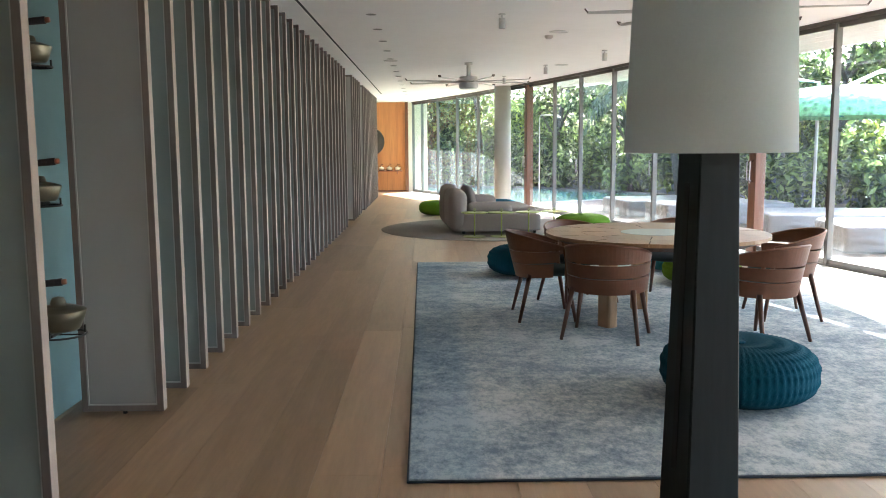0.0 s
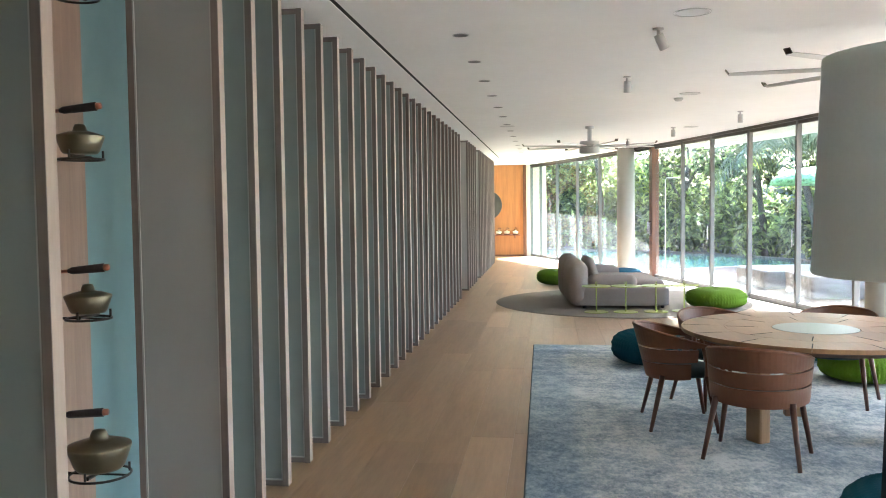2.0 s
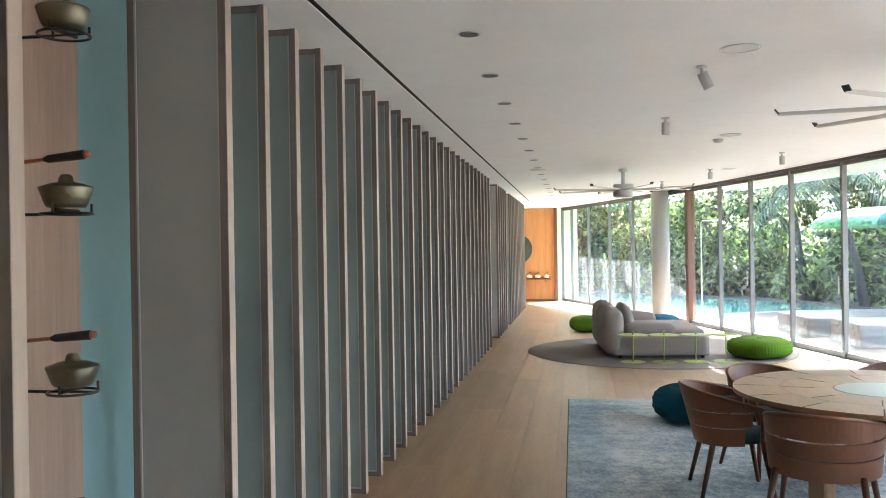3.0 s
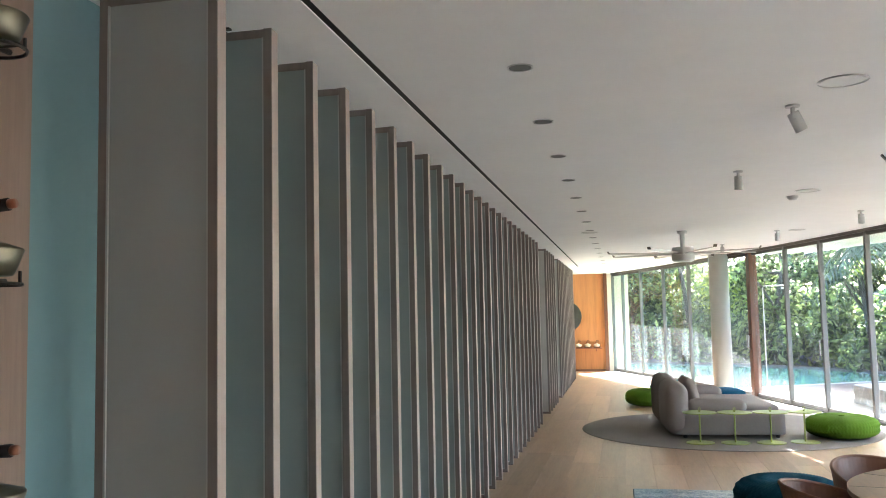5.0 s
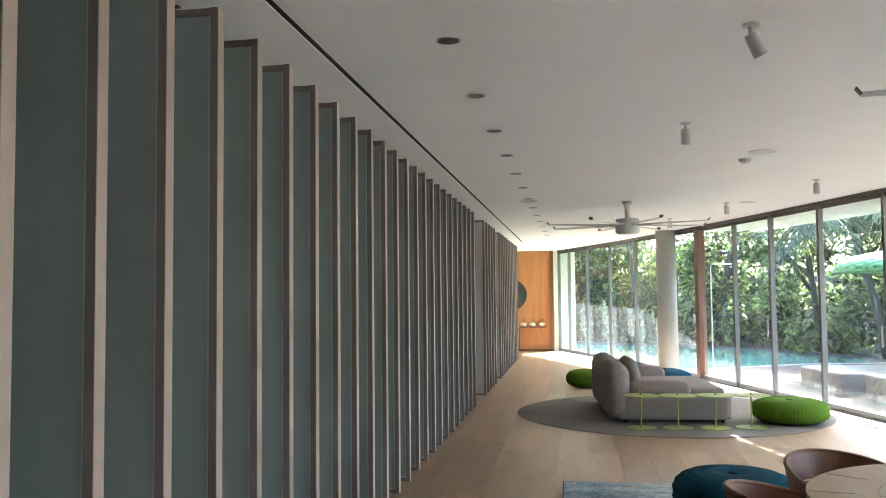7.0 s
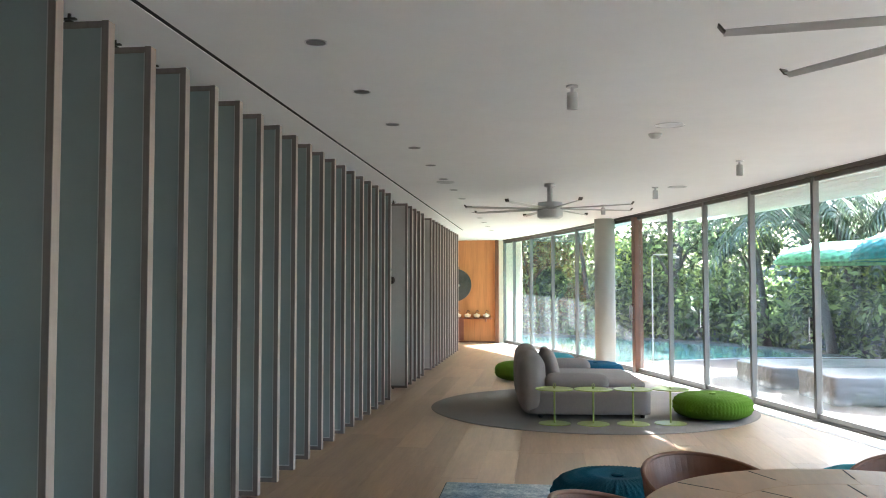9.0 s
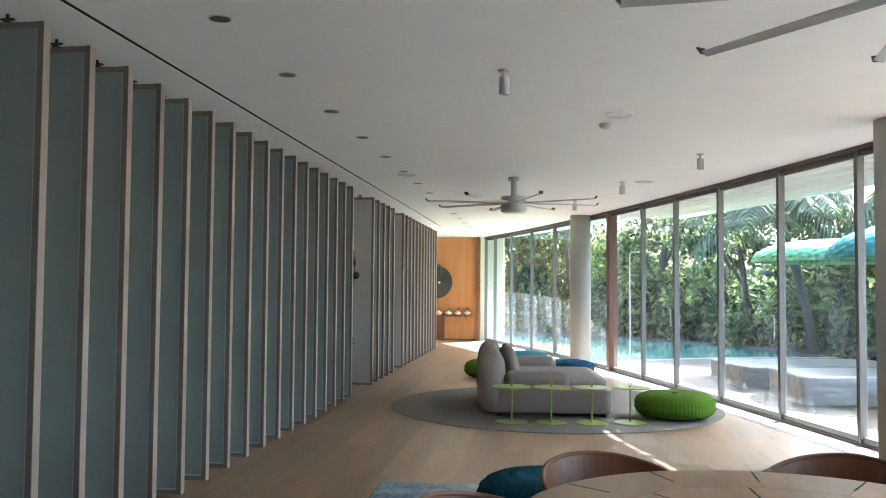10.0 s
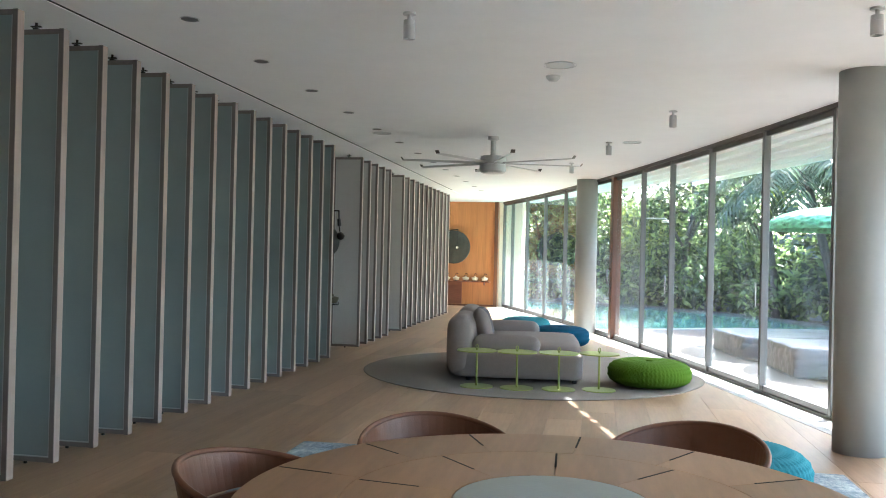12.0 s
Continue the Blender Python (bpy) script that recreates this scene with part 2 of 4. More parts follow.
for key in ("mint", "turq"):
    nt = M[key].node_tree
    b = nt.nodes["Principled BSDF"]
    base = b.inputs["Base Color"].links[0].from_socket
    vo = nt.nodes.new("ShaderNodeTexVoronoi")
    vo.inputs["Scale"].default_value = 9.0
    vo.inputs["Randomness"].default_value = 0.25
    co = nt.nodes.new("ShaderNodeTexCoord")
    nt.links.new(co.outputs["Object"], vo.inputs["Vector"])
    mr = nt.nodes.new("ShaderNodeMapRange")
    mr.inputs["From Min"].default_value, mr.inputs["From Max"].default_value = 0.1, 0.6
    mr.inputs["To Min"].default_value, mr.inputs["To Max"].default_value = 0.45, 1.25
    nt.links.new(vo.outputs["Distance"], mr.inputs["Value"])
    mx = nt.nodes.new("ShaderNodeMix")
    mx.data_type, mx.blend_type = "RGBA", "MULTIPLY"
    mx.inputs["Factor"].default_value = 1.0
    nt.links.new(base, mx.inputs["A"])
    nt.links.new(mr.outputs["Result"], mx.inputs["B"])
    nt.links.new(mx.outputs["Result"], b.inputs["Base Color"])
sh_n = M["shade"].node_tree
tl = sh_n.nodes.new("ShaderNodeBsdfTranslucent")
tl.inputs["Color"].default_value = (0.75, 0.80, 0.79, 1)
ms = sh_n.nodes.new("ShaderNodeMixShader")
ms.inputs["Fac"].default_value = 0.4
sh_n.links.new(sh_n.nodes["Principled BSDF"].outputs["BSDF"], ms.inputs[1])
sh_n.links.new(tl.outputs["BSDF"], ms.inputs[2])
sh_n.links.new(ms.outputs["Shader"], sh_n.nodes["Material Output"].inputs["Surface"])
M["rug"] = rug_material()
M["water"] = water_material()

# ---- mesh helpers ----


def mesh_of(bm, mat, smooth=False, name="mesh"):
    me = bpy.data.meshes.new(name)
    bmesh.ops.recalc_face_normals(bm, faces=bm.faces)
    bm.to_mesh(me)
    bm.free()
    me.materials.append(mat)
    if smooth:
        me.polygons.foreach_set("use_smooth", [True] * len(me.polygons))
    return me


def part(name, bm, mat, parent=None, label="", smooth=False):
    ob = new(name, mesh_of(bm, mat, smooth, name))
    if parent is not None:
        ob.parent = parent
    if label:
        ob["label"] = label
    return ob


def part_data(name, me, parent, m=None):
    ob = new(name, me)
    ob.parent = parent
    if m is not None:
        ob.matrix_basis = m
    return ob


def thing(name, m, label, category, group="", kind=""):
    ob = new(name)
    ob.empty_display_size = 0.1
    ob.matrix_basis = m
    return tagged(ob, label, category, group, kind)


def box(x0, x1, y0, y1, z0, z1, bevel=0.0, seg=2, bm=None, rot=None):
    bm = bm or bmesh.new()
    r = bmesh.ops.create_cube(bm, size=1)
    c = Vector(((x0 + x1) / 2, (y0 + y1) / 2, (z0 + z1) / 2))
    for v in r["verts"]:
        v.co = Vector((v.co.x * (x1 - x0), v.co.y * (y1 - y0), v.co.z * (z1 - z0)))
        if rot is not None:
            v.co = rot @ v.co
        v.co += c
    if bevel:
        edges = list({e for v in r["verts"] for e in v.link_edges})
        bmesh.ops.bevel(bm, geom=edges, offset=bevel, segments=seg, affect="EDGES", profile=0.5)
    return bm


def lathe(profile, seg=32, bm=None, centre=(0, 0, 0), close=True):
    """Turns (radius, z) pairs round the z axis."""
    bm = bm or bmesh.new()
    rings = []
    for r, z in profile:
        if r < 1e-5:
            rings.append([bm.verts.new((centre[0], centre[1], centre[2] + z))])
        else:
            rings.append([bm.verts.new((centre[0] + r * math.cos(2 * math.pi * i / seg), centre[1] + r * math.sin(2 * math.pi * i / seg), centre[2] + z)) for i in range(seg)])
    for a, b in zip(rings, rings[1:]):
        for i in range(seg):
            j = (i + 1) % seg
            if len(a) == 1 and len(b) == 1:
                continue
            if len(a) == 1:
                bm.faces.new((a[0], b[i], b[j]))
            elif len(b) == 1:
                bm.faces.new((a[i], a[j], b[0]))
            else:
                bm.faces.new((a[i], a[j], b[j], b[i]))
    if close:
        for ring in (rings[0], rings[-1]):
            if len(ring) > 2:
                bm.faces.new(ring)
    return bm


def tube(points, radii, seg=8, bm=None):
    """A tube along points; radii: one number or one for each point."""
    bm = bm or bmesh.new()
    pts = [Vector(p) for p in points]
    if not isinstance(radii, (list, tuple)):
        radii = [radii] * len(pts)
    rings = []
    for i, p in enumerate(pts):
        d = (pts[min(i + 1, len(pts) - 1)] - pts[max(i - 1, 0)]).normalized()
        up = Vector((0, 0, 1)) if abs(d.z) < 0.9 else Vector((1, 0, 0))
        a = d.cross(up).normalized()
        b = d.cross(a).normalized()
        rings.append([bm.verts.new(p + radii[i] * (math.cos(2 * math.pi * k / seg) * a + math.sin(2 * math.pi * k / seg) * b)) for k in range(seg)])
    for r, s in zip(rings, rings[1:]):
        for k in range(seg):
            bm.faces.new((r[k], r[(k + 1) % seg], s[(k + 1) % seg], s[k]))
    bm.faces.new(rings[0])
    bm.faces.new(rings[-1][::-1])
    return bm


def ring_tube(radius, r, z=0.0, seg=32, bm=None):
    bm = bm or bmesh.new()
    rings = []
    for i in range(seg):
        a = 2 * math.pi * i / seg
        rings.append([bm.verts.new(((radius + r * math.cos(b)) * math.cos(a), (radius + r * math.cos(b)) * math.sin(a), z + r * math.sin(b))) for b in (0, 1.05, 2.1, 3.14, 4.19, 5.24)])
    for i in range(seg):
        p, q = rings[i], rings[(i + 1) % seg]
        for k in range(6):
            bm.faces.new((p[k], p[(k + 1) % 6], q[(k + 1) % 6], q[k]))
    return bm


# ---- the plan ----
H = 2.90
HG = 2.904
GLAZING_Y = (-4.7, -3.25, -1.8, -0.35, 1.1, 2.5, 3.9, 5.41, 6.85, 8.16, 9.6, 11.08, 12.46, 13.7, 15.1, 16.65, 18.22, 19.72, 21.18, 22.42, 23.15)


def gx(y):
    """The line of the curved window wall."""
    return ((-0.0001704 * y + 0.00215) * y - 0.24224) * y + 7.543


def structure(name, bm, mat, label, smooth=False):
    ob = part(name, bm, mat, None, "", smooth)
    return tagged(ob, label, name.split("_")[0], kind="structure")


# ground outside, one sheet to the horizon
bm = bmesh.new()
bmesh.ops.create_grid(bm, x_segments=8, y_segments=8, size=400, matrix=Matrix.Translation((0, 0, -0.35)))
structure("ground", bm, M["soil"], "dark planted garden soil running to the horizon")

# sub-floor under the planks
bm = bmesh.new()
ys = [-6.0] + list(GLAZING_Y) + [23.6]
left = [bm.verts.new((-1.4, y, z)) for y in ys for z in (-0.02, -0.3)]
right = [bm.verts.new((gx(y) + 0.12, y, z)) for y in ys for z in (-0.02, -0.3)]
for i in range(len(ys) - 1):
    a = 2 * i
    bm.faces.new((left[a], right[a], right[a + 2], left[a + 2]))
    bm.faces.new((left[a + 1], left[a + 3], right[a + 3], right[a + 1]))
    bm.faces.new((right[a], right[a + 1], right[a + 3], right[a + 2]))
    bm.faces.new((left[a], left[a + 2], left[a + 3], left[a + 1]))
floor = structure("floor", bm, M["oak"], "wide pale oak plank floor with a matt oiled finish")

# ceiling slab, as a curved plan with thickness
bm = bmesh.new()
ys = [-6.0] + list(GLAZING_Y) + [23.6]
for x0, x1 in ((None, 0.165), (0.20, None)):
    rows_ = []
    for y in ys:
        xa = -1.4 if x0 is None else x0
        xb = gx(y) + 0.14 if x1 is None else x1
        rows_.append([bm.verts.new((xa, y, H)), bm.verts.new((xb, y, H)), bm.verts.new((xb, y, H + 0.3)), bm.verts.new((xa, y, H + 0.3))])
    for a, b in zip(rows_, rows_[1:]):
        for k in range(4):
            bm.faces.new((a[k], a[(k + 1) % 4], b[(k + 1) % 4], b[k]))
    bm.faces.new(rows_[0])
    bm.faces.new(rows_[-1])
ceiling = structure("ceiling", bm, M["plaster"], "smooth white plaster ceiling with a slot along the screen")
box_ = box(0.1655, 0.1995, -5.9, 19.0, H + 0.004, H + 0.09)
structure("trim_slot", box_, M["black"], "narrow dark linear slot recessed in the ceiling")
structure("ceiling_end", box(0.165, 0.20, 19.0, 23.6, H + 0.003, H + 0.25), M["plaster"], "plaster closing the end of the ceiling slot")

# walls that close the place
structure("wall_south", box(-1.4, 9.4, -6.25, -6.0, -0.3, H + 0.3), M["plaster"], "plain white plaster wall")
structure("wall_west", box(-1.55, -1.4, -6.0, 23.6, -0.3, H + 0.3), M["plaster"], "plain white wall behind the pivoting screen")
wall_n = structure("wall_north", box(-1.4, 0.80, 23.2, 23.45, 0, H - 0.002), M["teak"], "orange teak veneered end wall")
part("skirting", box(-1.38, 0.70, 23.185, 23.197, 0, 0.05), M["mahogany"], wall_n)

# Unseen wall added to stop daylight leaking in south of the doors.
bm = bmesh.new()
rows_ = [[bm.verts.new((gx(y) + q, y, z)) for q, z in ((0.0, -0.3), (0.2, -0.3), (0.2, H - 0.002), (0.0, H - 0.002))] for y in (-5.998, -5.3, -4.74)]
for a, b in zip(rows_, rows_[1:]):
    for k in range(4):
        bm.faces.new((a[k], a[(k + 1) % 4], b[(k + 1) % 4], b[k]))
bm.faces.new(rows_[0])
bm.faces.new(rows_[-1])
structure("wall_east", bm, M["plaster"], "unseen plain white wall added to close the gap before the sliding doors")

# display wall behind the gap in the screen
structure("wall_display", box(-0.66, -0.57, -2.2, -0.22, 0, H), M["ash"], "pinkish ash boarded display wall")
structure("wall_blue", box(-0.66, -0.575, -0.22, 0.5, 0, H), M["blue"], "pale blue painted wall panel")

# ---- window wall ----


def window_bay(k, y0, y1):
    x0, x1 = gx(y0), gx(y1)
    d = math.hypot(x1 - x0, y1 - y0)
    ang = math.degrees(math.atan2(y1 - y0, x1 - x0))
    w = thing(f"window_{k}", pose(x0, y0, 0, 0, 0, ang), "full height sliding glass door in a slim bronze frame", "window", "window wall", "structure")
    t = 0.035
    part("window_sill", box(0, d, -0.05, 0.05, -0.02, 0.025, 0.004), M["alu_light"], w)
    part("head_rail", box(0, d, -0.06, 0.06, HG - 0.05, HG, 0.004), M["alu"], w)
    part("bottom_rail", box(t, d - t, -0.022, 0.022, 0.025, 0.085, 0.004), M["alu_light"], w)
    part("top_rail", box(t, d - t, -0.022, 0.022, HG - 0.105, HG - 0.05, 0.004), M["alu"], w)
    part("stile", box(0.0, t, -0.04, 0.04, 0.025, HG - 0.05, 0.004), M["alu"], w)
    # Coloured paler than the other stile for the highlight along the mullion edge.
    part("stile", box(d - t, d, -0.03, 0.05, 0.025, HG - 0.05, 0.004), M["alu_light"], w)
    p = part("pane", box(t, d - t, -0.006, 0.006, 0.085, HG - 0.105), M["glass"], w)
    p.visible_shadow = False
    if k % 2 == 1:
        hb = box(0.02, 0.046, 0.078, 0.092, 0.93, 1.2, 0.003)
        box(0.025, 0.041, 0.03, 0.085, 0.95, 0.97, bm=hb)
        box(0.025, 0.041, 0.03, 0.085, 1.16, 1.18, bm=hb)
        part("handle", hb, M["chrome"], w)
    return w


for k, (y0, y1) in enumerate(zip(GLAZING_Y, GLAZING_Y[1:]), 1):
    window_bay(k, y0, y1)
structure("window_jamb", box(0.70, 0.80, 23.06, 23.197, 0, H - 0.004), M["mahogany"], "reddish wood jamb beside the end wall")
for y in (15.1, 6.85):
    post = thing("door_post", pose(gx(y), y, 0, 0, 0, -74), "reddish mahogany door post with chrome handles", "door post", "door posts", "structure")
    part("post", box(-0.075, 0.075, -0.08, 0.08, 0, HG - 0.055, 0.006), M["mahogany"], post)
    for s in (-1, 1):
        hb = tube([(0.03 * s, -0.09, 0.96), (0.03 * s, -0.14, 0.98), (0.03 * s, -0.14, 1.22), (0.03 * s, -0.09, 1.24)], 0.01)
        part("handle", hb, M["chrome"], post, "chrome pull handle", True)


def round_column(x, y, r):
    prof = [(r, 0), (r, H)]
    ob = part("column", lathe(prof, 48), M["column"], None, "", True)
    ob.location = (x, y, 0)
    return tagged(ob, "round warm grey plaster column", "column", "columns", "structure")


round_column(3.27, 16.1, 0.2)
round_column(5.44, 6.78, 0.19)

# pale sill strip along the glass, inside
bm = bmesh.new()
ys = [y for y in GLAZING_Y]
v0 = [(bm.verts.new((gx(y) - 0.40, y, 0.003)), bm.verts.new((gx(y) - 0.05, y, 0.003)), bm.verts.new((gx(y) - 0.40, y, -0.02)), bm.verts.new((gx(y) - 0.05, y, -0.02))) for y in ys]
for a, b in zip(v0, v0[1:]):
    bm.faces.new((a[0], a[1], b[1], b[0]))
    bm.faces.new((a[0], b[0], b[2], a[2]))
    bm.faces.new((a[1], a[3], b[3], b[1]))
structure("trim_threshold", bm, M["sill"], "pale stone strip along the sliding doors")

# roof overhang outside with a slit near the glass
bm = bmesh.new()
for a0, a1, z0, z1 in ((0.14, 0.672, 3.06, 3.09), (0.722, 2.75, 3.06, 3.09)):
    rows_ = []
    for y in [-6.0] + list(GLAZING_Y) + [26.0]:
        yy = y
        depth = a1 if a1 < 1 or yy < 16.5 else max(1.9, a1 - 0.3 * (yy - 16.5))
        rows_.append([bm.verts.new((gx(yy) + q, yy, z)) for q, z in ((a0, z0), (depth, z0), (depth, z1), (a0, z1))])
    for a, b in zip(rows_, rows_[1:]):
        for k in range(4):
            bm.faces.new((a[k], a[(k + 1) % 4], b[(k + 1) % 4], b[k]))
rows_ = [[bm.verts.new((gx(y) + q, y, z)) for q, z in ((0.672, 3.06), (0.722, 3.06), (0.722, 3.09), (0.672, 3.09))] for y in (12.0, 14.0, 17.0, 20.0, 22.1, 26.0)]
for a, b in zip(rows_, rows_[1:]):
    for k in range(4):
        bm.faces.new((a[k], a[(k + 1) % 4], b[(k + 1) % 4], b[k]))
for k in range(-14, 4):
    y = 9.93 + 0.685 * k
    box(gx(y) + 0.64, gx(y) + 0.74, y - 0.07, y + 0.07, 3.061, 3.089, bm=bm)
for q in (1.0, 1.4, 1.8, 2.2, 2.6):
    rows_ = [[bm.verts.new((gx(y) + q + a, y, z)) for a, z in ((0, 2.99), (0.03, 2.99), (0.03, 3.058), (0, 3.058))] for y in [y for y in GLAZING_Y if y < 19]]
    for a, b in zip(rows_, rows_[1:]):
        for k in range(4):
            bm.faces.new((a[k], a[(k + 1) % 4], b[(k + 1) % 4], b[k]))
structure("roof_overhang", bm, M["plaster"], "white roof overhang above the terrace")

# ---- pivoting screen ----
W_P, T_P, Z0_P, Z1_P = 0.448, 0.06, 0.02, 2.85


def screen_panel(infill):
    p = thing("screen_panel", pose(0, 0, 0), "tall pivoting screen panel, grey-blue infill in a taupe wood frame", "screen panel", "pivoting screen")
    h = T_P / 2
    s = 0.034
    # Window light on the outer edge is put into its pale colour.
    part("stile", box(-s, 0, -h, h, Z0_P, Z1_P, 0.003), M["pale"], p, "wood outer edge, coloured pale for the window light on it")
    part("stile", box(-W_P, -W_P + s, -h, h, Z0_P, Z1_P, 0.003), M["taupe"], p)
    part("rail", box(-W_P + s, -s, -h, h, Z0_P, Z0_P + s, 0.003), M["taupe"], p)
    part("rail", box(-W_P + s, -s, -h, h, Z1_P - s, Z1_P, 0.003), M["taupe"], p)
    # Thin taupe strip darkens the stile's backlit front.
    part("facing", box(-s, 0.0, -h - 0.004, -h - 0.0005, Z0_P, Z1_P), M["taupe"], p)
    part("infill", box(-W_P + s, -s, -h + 0.006, h - 0.006, Z0_P + s, Z1_P - s), M[infill], p)
    for x in (-s - 0.007, -W_P + s):
        part("bead", box(x, x + 0.007, -h - 0.002, -h + 0.006, Z0_P + s, Z1_P - s), M["bead"], p, "thin white glazing bead")
    part("bead", box(-W_P + s, -s, -h - 0.002, -h + 0.006, Z0_P + s, Z0_P + s + 0.007), M["bead"], p, "thin white glazing bead")
    bm = lathe([(0.022, 0), (0.022, 0.012), (0.009, 0.014), (0.009, H - Z1_P)], 12, centre=(-W_P / 2, 0, Z1_P))
    box(-W_P / 2 - 0.035, -W_P / 2 + 0.035, -0.012, 0.012, Z1_P + 0.02, Z1_P + 0.028, bm=bm)
    part("pivot", bm, M["iron"], p, "dark steel pivot pin")
    part("floor_pivot", lathe([(0.012, 0), (0.012, Z0_P)], 10, centre=(-W_P / 2, 0, 0)), M["iron"], p)
    return p


PITCH = 0.445
grey_panel = screen_panel("infill")
# Lighter infill colour carries the light that reaches this panel through the gap.
gap_lit_panel = screen_panel("infill_lighter")
far_lit_panel = screen_panel("infill_far_lit")
far_lit_panel.matrix_basis = pose(0, 12.09, 0)
far_lit_panel["label"] = "tall pivoting screen panel, infill lightened for far-end window light"
spots_y = [(-3 - k) * PITCH - 0.045 for k in range(8)] + [k * PITCH for k in range(1, 25)]
far_y = [12.10 + 0.445 * k for k in range(1, 5)] + [14.89 + 0.442 * k for k in range(12)]
first = True
for y in spots_y + far_y:
    if first:
        grey_panel.matrix_basis, first = pose(0, y - 0.012, 0), False
    else:
        copy_thing(far_lit_panel if y > 11 else grey_panel, pose(0, y - 0.012, 0))
gap_lit_panel.matrix_basis = pose(0, -0.012, 0)
gap_lit_panel["label"] = "tall pivoting screen panel beside a gap, infill lightened for light through it"
# ---- things ----


def rug(name, bm, mat, label):
    return tagged(part(name, bm, mat), label, "rug")


bm = box(1.366, 5.15, -1.06, 5.92, 0.0, 0.018, 0.006)
rug("area_rug", bm, M["rug"], "worn blue-grey rectangular rug lying under the dining table")
ar = bpy.data.objects["area_rug"]
part("binding", box(1.358, 5.158, -1.068, 5.928, 0.0, 0.012, 0.004), M["binding"], ar, "dark woven edge binding")
ar.rotation_euler = (0, 0, 0.0072)
rug("round_rug", lathe([(0, 0), (2.05, 0), (2.065, 0.006), (2.05, 0.012), (0, 0.012)], 96, centre=(2.68, 10.40, 0)), M["round_rug"], "flat taupe round rug under the sofa")

# floor lamp
lamp = thing("floor_lamp", pose(2.515, -1.45, 0), "tall floor lamp with black timber stem and white drum shade", "floor lamp")
bm = bmesh.new()
for z0, w0, z1, w1 in ((0.0, 0.112, 1.5, 0.079),):
    ring0 = [bm.verts.new((w0 * a, w0 * b, z0)) for a, b in ((-1, -.93), (-.93, -1), (.93, -1), (1, -.93), (1, .93), (.93, 1), (-.93, 1), (-1, .93))]
    ring1 = [bm.verts.new((w1 * a, w1 * b, z1)) for a, b in ((-1, -.93), (-.93, -1), (.93, -1), (1, -.93), (1, .93), (.93, 1), (-.93, 1), (-1, .93))]
    for i in range(8):
        bm.faces.new((ring0[i], ring0[(i + 1) % 8], ring1[(i + 1) % 8], ring1[i]))
    bm.faces.new(ring0)
    bm.faces.new(ring1)
st = part("stem", bm, M["ebony"], lamp)
st.rotation_euler = (0, 0, radians(12))
# Black strip laid on the stem supplies the dark of an uncut slot.
g = part("groove", box(-0.0985, -0.080, -0.017, 0.017, 0.22, 1.32, rot=Matrix.Rotation(radians(1.26), 3, "Y")), M["black"], lamp, "black strip on the stem for the shade of its slot")
g.rotation_euler = (0, 0, radians(12))
bm = lathe([(0.306, 1.43), (0.309, 1.435), (0.286, 2.01), (0.282, 2.01), (0.304, 1.435)], 72, close=False)
part("shade", bm, M["shade"], lamp, "white fabric drum shade", True)
part("diffuser", lathe([(0.0, 1.98), (0.281, 1.98), (0.281, 1.988), (0, 1.988)], 48), M["shade"], lamp)

# round dining table
TX, TY = 3.33, 2.28
table = thing("round_table", pose(TX, TY, 0), "large round oak dining table with pieced top", "table")


def wedge(r0, r1, a0, a1, z0, z1, n=8):
    bm = bmesh.new()
    top, bot = [], []
    for z, lst in ((z1, top), (z0, bot)):
        for i in range(n + 1):
            a = a0 + (a1 - a0) * i / n
            lst.append(bm.verts.new((r1 * math.cos(a), r1 * math.sin(a), z)))
        for i in range(n, -1, -1):
            a = a0 + (a1 - a0) * i / n
            lst.append(bm.verts.new((r0 * math.cos(a), r0 * math.sin(a), z)))
    bm.faces.new(top)
    bm.faces.new(bot[::-1])
    for i in range(len(top)):
        j = (i + 1) % len(top)
        bm.faces.new((top[i], bot[i], bot[j], top[j]))
    return bm


random.seed(5)
for r0, r1, n, off in ((0.285, 0.60, 9, 0.2), (0.602, 0.895, 13, 0.05)):
    for i in range(n):
        gap = 0.0012 / r1
        a0 = off + 2 * math.pi * i / n + gap
        a1 = off + 2 * math.pi * (i + 1) / n - gap
        part("board", wedge(r0, r1, a0, a1, 0.722, 0.75), M["table_wood"], table)
for k in range(22):
    r_in, r_out = ((0.70, 0.885), (0.40, 0.59))[k % 2]
    n_, off_ = ((13, 0.05), (9, 0.2))[k % 2]
    a = off_ + 2 * math.pi * (k // 2) / n_ 
    inl = part("inlay", box(r_in, r_out, -0.0035, 0.0035, 0.745, 0.7508), M["black"], table)
    inl.rotation_euler = (0, 0, a)
part("disc", lathe([(0, 0.722), (0.28, 0.722), (0.28, 0.751), (0, 0.751)], 48), M["stone"], table, "blue-grey inset centre disc")
part("underframe", lathe([(0, 0.68), (0.78, 0.68), (0.84, 0.72), (0, 0.72)], 48), M["walnut"], table)
for a in (90, 209, 330):
    bm = box(-0.05, 0.05, -0.07, 0.07, 0, 0.69, 0.02)
    lg = part("leg", bm, M["table_wood"], table)
    lg.location = (0.5 * math.cos(radians(a)), 0.5 * math.sin(radians(a)), 0)
    lg.rotation_euler = (0, 0, radians(a))


# dining chairs, the open side towards +y
def shell_point(a, z, t_):
    """A point of the chair's shell at the angle a from the back, leaning outwards with its height."""
    u = (z - 0.36) / 0.38
    rx = 0.285 + 0.03 * u + t_
    ry = 0.255 + 0.095 * u + t_
    return (rx * math.sin(a), -ry * math.cos(a), z)


